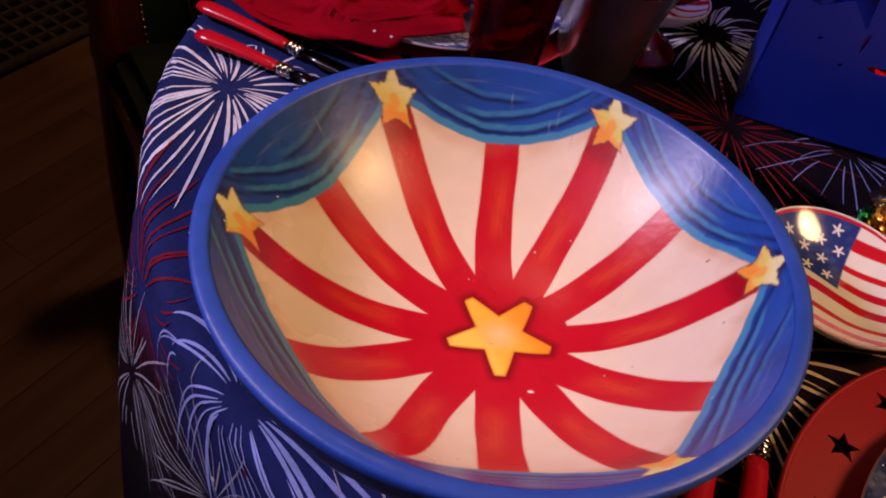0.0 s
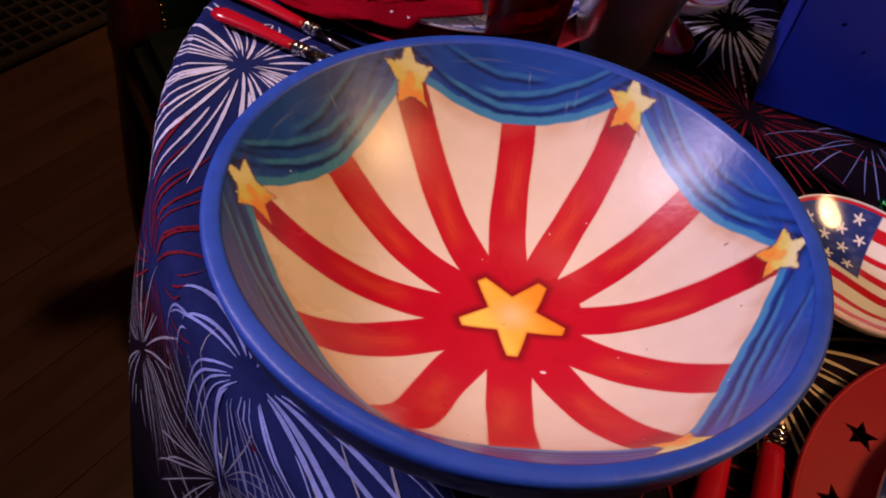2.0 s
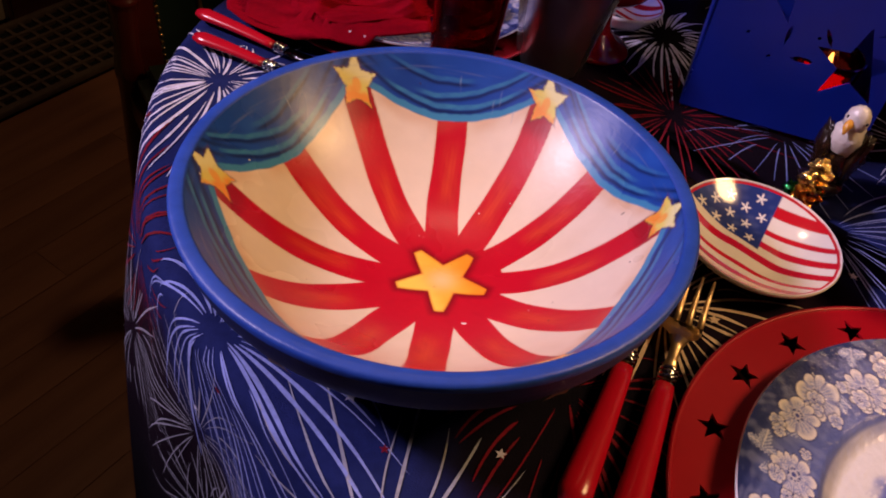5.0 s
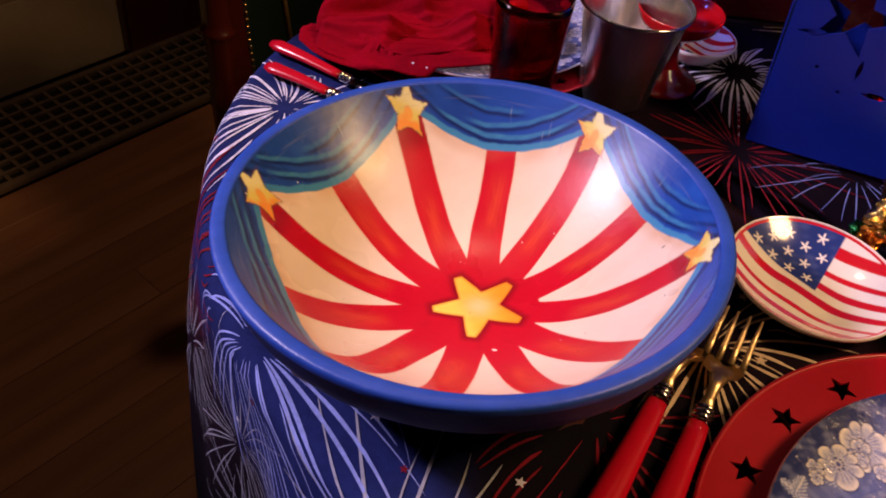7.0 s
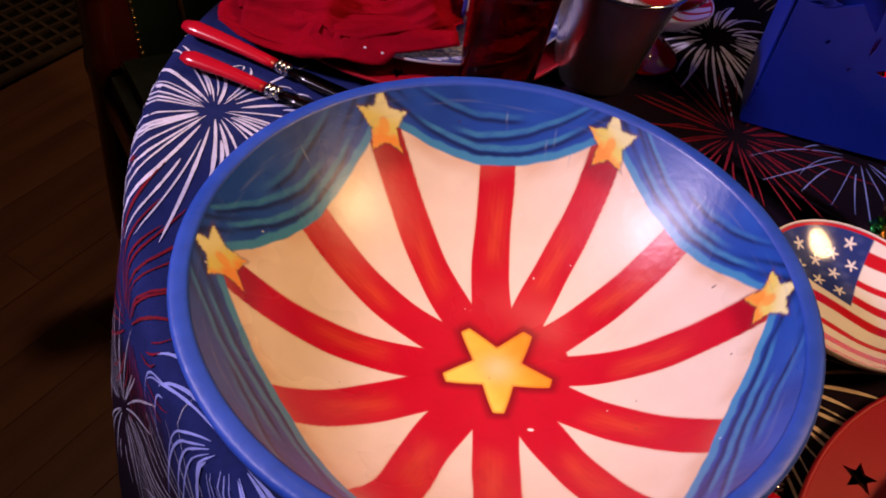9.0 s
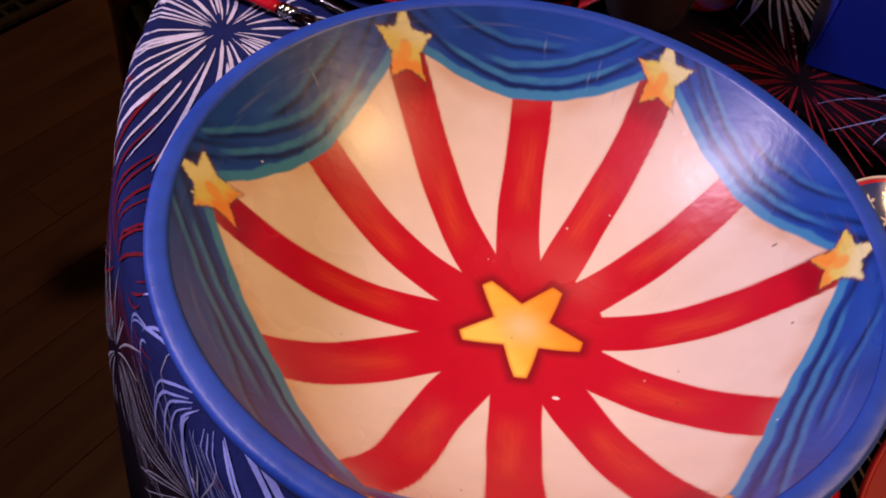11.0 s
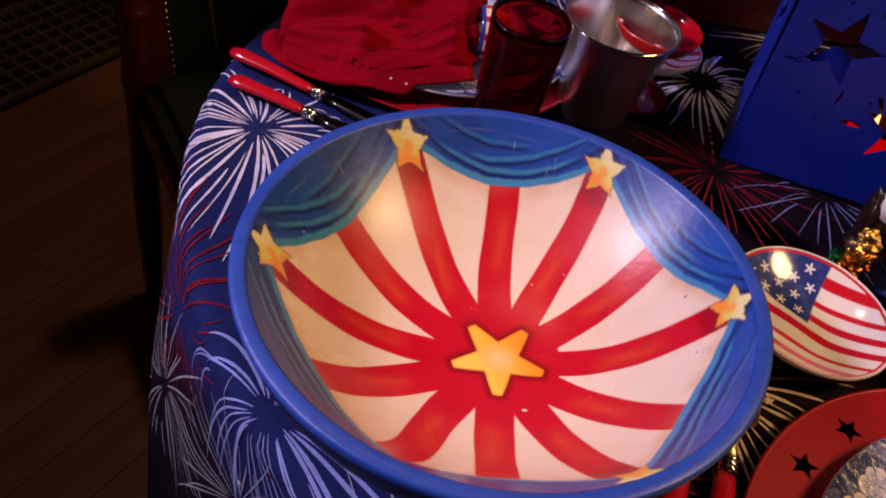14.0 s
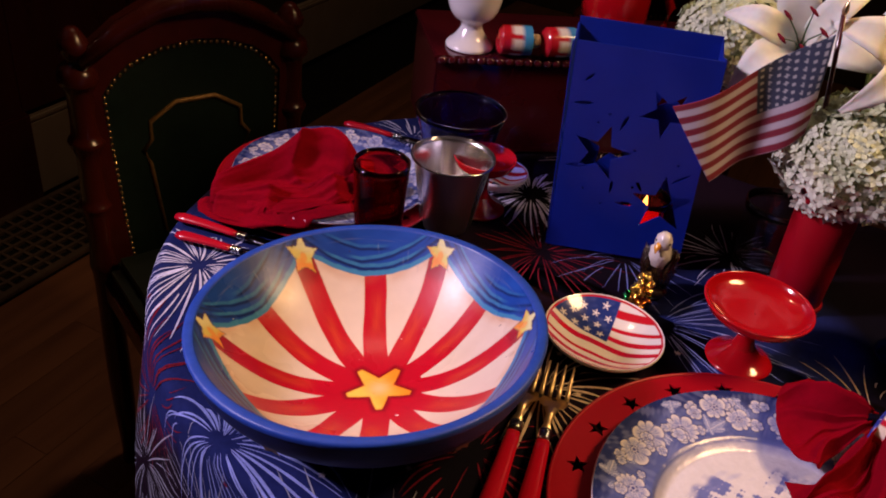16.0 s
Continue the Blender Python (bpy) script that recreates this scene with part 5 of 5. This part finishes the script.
def hand_flag():
    e = thing("stick_flag", pose(0, 0, 0), "small stars and stripes cloth flag on a stick among the flowers", "flag")
    tl, tr, bl, br = (Vector(p) for p in ((0.292, 0.515, 0.954), (0.416, 0.535, 1.032), (0.340, 0.510, 0.890), (0.418, 0.528, 0.940)))
    nu, nv = 90, 66
    v, col, f = [], [], []
    for i in range(nv):
        for j in range(nu):
            a, b = i / (nv - 1), j / (nu - 1)
            p = tl.lerp(tr, b).lerp(bl.lerp(br, b), a)
            p = p + Vector((0.0, -0.008 * math.sin(b * 7 + a * 2.0), -0.006 * math.sin(math.pi * b) * (1 - 0.3 * a)))
            v.append(p)
            s = int(a * 13)
            # Print colours are dimmed to include the shade the flag hangs in.
            c = (0.17, 0.008, 0.026) if s % 2 == 0 else (0.42, 0.38, 0.42)
            if b > 0.56 and a < 7 / 13:
                c = (0.030, 0.040, 0.075)
                gu, gv = (b - 0.56) / 0.44 * 8, a / (7 / 13) * 7
                if math.hypot(gu % 1 - 0.5, (gv + 0.5 * (int(gu) % 2)) % 1 - 0.5) < 0.24:
                    c = (0.36, 0.37, 0.38)
            col.append(c)
    for i in range(nv - 1):
        for j in range(nu - 1):
            f.append((i * nu + j, i * nu + j + 1, (i + 1) * nu + j + 1, (i + 1) * nu + j))
    ob = ob_from("flag_cloth", v, f, M_FLAG, e, colours=np.array(col))
    md = ob.modifiers.new("thickness", "SOLIDIFY")
    md.thickness = 0.0006
    tube("stick", [(0.419, 0.536, 1.048), (0.436, 0.538, 0.95), (0.470, 0.530, 0.80)], [0.0022, 0.0022, 0.0022], M_WOOD, e, n=10)
    lathe("finial", [(0.0005, 0.012), (0.002, 0.008), (0.003, 0.003), (0.002, 0.0)], M_GOLD, e, "gilt finial", n=14, m=pose(0.419, 0.536, 1.048))


hand_flag()

# ---- the lacquered box and what stands on it ----
chest = thing("lacquer_box", pose(0.066, 0.758, TABLE_Z + 0.001, 0, 0, 14.0), "shiny dark red lacquered box with a scalloped top edge", "box")
LW, LD, LH = 0.40, 0.16, 0.128
box("box_body", (LW, LD, LH - 0.006), (LW / 2, LD / 2, (LH - 0.006) / 2), M_LACQ, chest, "", 0.003)
box("box_top", (LW + 0.006, LD + 0.006, 0.008), (LW / 2, LD / 2, LH - 0.002), M_LACQ, chest, "", 0.002)
bead = None
for k in range(34):
    x = 0.006 + k * 0.0118
    if bead is None:
        b = blob((0, 0, 0), (0.0060, 0.0045, 0.0050), (1, 1, 1), 12, 8)
        bead = ob_from("scallop", b[0], b[1], M_LACQ, chest, "small rounded scallop")
        bead.matrix_local = pose(x, -0.0035, LH - 0.003)
    else:
        o = new("scallop", bead.data)
        o.parent = chest
        o.matrix_local = pose(x, -0.0035, LH - 0.003)
ZB = TABLE_Z + 0.001 + LH + 0.003
milk = thing("milk_glass_goblet", pose(0.102, 0.799, ZB), "white milk-glass footed goblet on the lacquered box", "goblet")
lathe("foot", [(0.001, 0.003), (0.026, 0.0), (0.0295, 0.001), (0.028, 0.005), (0.019, 0.014), (0.013, 0.024)], M_MILK, milk, n=56, steps=4)
lathe("bowl", [(0.0130, 0.0235), (0.0140, 0.030), (0.026, 0.040), (0.0325, 0.058), (0.033, 0.085), (0.0335, 0.110), (0.0310, 0.110), (0.0295, 0.06), (0.001, 0.045)], M_MILK, milk, n=56, steps=4)


def shaker(x, y, turn, label):
    e = thing("striped_shaker", pose(x, y, ZB + 0.0185, 0, 0, turn), label, "shaker", "shakers")
    prof = [(0.001, -0.024), (0.012, -0.0235), (0.0165, -0.021), (0.018, -0.016), (0.018, 0.012), (0.0165, 0.017), (0.008, 0.018), (0.001, 0.018)]
    pp = smooth_profile(prof, 5)
    v, f = lathe_data(pp, 40)
    z = v[:, 2]
    ang = np.arctan2(v[:, 1], v[:, 0])
    c = np.zeros((len(v), 3)) + np.array((0.46, 0.01, 0.02))
    c = mix(c, (0.72, 0.68, 0.62), ((z > -0.006) & (z < 0.007) & (np.abs(np.sin(ang * 3)) > 0.35)).astype(float))
    c = mix(c, (0.05, 0.26, 0.52), (z >= 0.007).astype(float))
    ob_from("shaker_body", v, f, M_SHAKER, e, colours=c, m=pose(0, 0, 0, 0, 90, 0))
    lathe("cork", [(0.001, 0.018), (0.008, 0.018), (0.0085, 0.022), (0.008, 0.028), (0.001, 0.0285)], M_TAN, e, "tan cork end", n=24, m=pose(0, 0, 0, 0, 90, 0))


shaker(0.158, 0.788, 12, "striped red, white and blue shaker lying on the lacquered box")
shaker(0.212, 0.800, 20, "second striped shaker lying on the lacquered box")
mug = thing("red_mug", pose(0.275, 0.850, ZB), "bright red ceramic mug with a round handle", "mug")
lathe("mug_body", [(0.001, 0.003), (0.036, 0.0), (0.040, 0.003), (0.041, 0.05), (0.041, 0.095), (0.039, 0.096), (0.038, 0.09), (0.037, 0.008), (0.001, 0.006)], M_CERAM, mug, n=56)
tube("mug_handle", [(0.039, 0, 0.080), (0.058, 0, 0.082), (0.068, 0, 0.062), (0.066, 0, 0.036), (0.052, 0, 0.020), (0.039, 0, 0.020)], [0.006, 0.006, 0.006, 0.006, 0.006, 0.006], M_CERAM, mug, n=12)


# ---- chairs ----
def dining_chair(m, label):
    e = thing("dining_chair", m, label, "chair", "dining chairs")
    W = 0.200
    for s in (-1, 1):
        prof = [(0.020, 0.0), (0.018, 0.04), (0.024, 0.20), (0.022, 0.42), (0.026, 0.46), (0.022, 0.50), (0.025, 0.56), (0.030, 0.575), (0.024, 0.59), (0.022, 0.66), (0.032, 0.685), (0.024, 0.70), (0.024, 0.765), (0.034, 0.78), (0.030, 0.80), (0.015, 0.812), (0.026, 0.832), (0.012, 0.856), (0.001, 0.86)]
        lathe("back_post", prof, M_WOOD, e, "turned mahogany post with a ball finial", n=28, steps=3, m=pose(s * W, 0, 0))
    # shield-shaped leather back
    shape = [(-0.150, 0.46), (0.150, 0.46), (0.160, 0.56), (0.168, 0.68), (0.172, 0.760), (0.150, 0.785), (0.118, 0.806), (0.06, 0.824), (0.0, 0.830), (-0.06, 0.824), (-0.118, 0.806), (-0.150, 0.785), (-0.172, 0.760), (-0.168, 0.68), (-0.160, 0.56)]
    bm = plate_with_holes(shape, [], 0.022)
    part("leather_panel", bm, M_LEATHER, e, "dark green leather back", m=pose(0, -0.012, 0, 90, 0, 0), smooth=False)
    outer = [(-W + 0.005, 0.43), (W - 0.005, 0.43), (W - 0.005, 0.82), (0.13, 0.862), (0.06, 0.892), (0.0, 0.902), (-0.06, 0.892), (-0.13, 0.862), (-W + 0.005, 0.82)]
    bm = plate_with_holes(outer, [[(x * 0.985, 0.47 + (z - 0.47) * 0.99) for x, z in shape]], 0.030)
    part("back_frame", bm, M_WOOD, e, "carved mahogany frame", m=pose(0, -0.014, 0, 90, 0, 0) @ pose(0, 0, 0, 0, 0, 0), smooth=False)
    tube("crest_moulding", [(-W, 0.018, 0.81), (-0.13, 0.020, 0.852), (-0.06, 0.022, 0.880), (0, 0.024, 0.889), (0.06, 0.022, 0.880), (0.13, 0.020, 0.852), (W, 0.018, 0.81)], [0.012, 0.015, 0.016, 0.020, 0.016, 0.015, 0.012], M_WOOD, e, n=12)
    # brass nails along the leather's edge, and a gilt line inside it
    nail = None
    n = len(shape)
    for i in range(n):
        a, b = Vector(shape[i]), Vector(shape[(i + 1) % n])
        cnt = max(1, int((b - a).length / 0.0105))
        for k in range(cnt):
            p = a.lerp(b, k / cnt)
            p = Vector((p.x * 0.955, 0.47 + (p.y - 0.47) * 0.972))
            if nail is None:
                bl = blob((0, 0, 0), (0.0040, 0.0028, 0.0040), (1, 1, 1), 8, 6)
                nail = ob_from("brass_nail", bl[0], bl[1], M_BRASS, e, "round brass nail head")
                nail.matrix_local = pose(p.x, 0.0112, p.y)
            else:
                o = new("brass_nail", nail.data)
                o.parent = e
                o.matrix_local = pose(p.x, 0.0112, p.y)
    line = [(-0.076, 0.50), (-0.094, 0.63), (-0.104, 0.655), (-0.088, 0.672), (-0.088, 0.702), (-0.038, 0.728), (0.038, 0.728), (0.088, 0.702), (0.088, 0.672), (0.104, 0.655), (0.094, 0.63), (0.076, 0.50)]
    tube("gilt_border", [(x, 0.0105, z) for x, z in line], [0.0042] * len(line), M_GILT, e, "worn gilt tooling", n=8)
    # seat and front legs
    box("seat_rail", (0.42, 0.40, 0.05), (0, 0.20, 0.415), M_WOOD, e, "", 0.008)
    box("seat", (0.40, 0.37, 0.05), (0, 0.205, 0.462), M_LEATHER, e, "dark green leather seat", 0.02)
    for s in (-1, 1):
        lathe("front_leg", [(0.014, 0.0), (0.020, 0.03), (0.016, 0.06), (0.026, 0.22), (0.022, 0.30), (0.028, 0.33), (0.026, 0.40)], M_WOOD, e, n=24, steps=3, m=pose(s * 0.185, 0.38, 0))
    return e


chair = dining_chair(pose(-0.300, 0.950, 0, 0, 0, -140) @ Matrix.Diagonal((0.80, 0.9, 0.955, 1)), "carved mahogany dining chair with green leather back and brass nails")
copy_thing(chair, pose(0.47, 1.36, 0, 0, 0, 172))

# ---- floor planks ----
plank = {}
rnd = random.Random(8)
row = 0
b = 0.315
while b < 4.4:
    a = -2.24
    while a < 2.95:
        ln = rnd.choice((0.9, 1.2, 1.5)) if a > -2.24 else rnd.choice((0.3, 0.6, 0.9, 1.2))
        ln = min(ln, round(3.04 - a, 2))
        if ln not in plank:
            bm = bmesh.new()
            bmesh.ops.create_cube(bm, size=1)
            bmesh.ops.scale(bm, vec=(ln - 0.0008, 0.0824, 0.02), verts=bm.verts)
            bmesh.ops.bevel(bm, geom=[q for q in bm.edges if q.verts[0].co.z > 0 and q.verts[1].co.z > 0], offset=0.0005, segments=1, affect="EDGES")
            p = part("plank", bm, M_PLANK, floor, smooth=False)
            plank[ln] = p.data
        else:
            p = new("plank", plank[ln])
            p.parent = floor
        w = room_pose(a + ln / 2, b + 0.0415, -0.010 + rnd.uniform(-0.0003, 0.0003))
        p.matrix_parent_inverse = Matrix.Identity(4)
        p.matrix_basis = floor.matrix_world.inverted() @ w
        a += ln
    b += 0.083
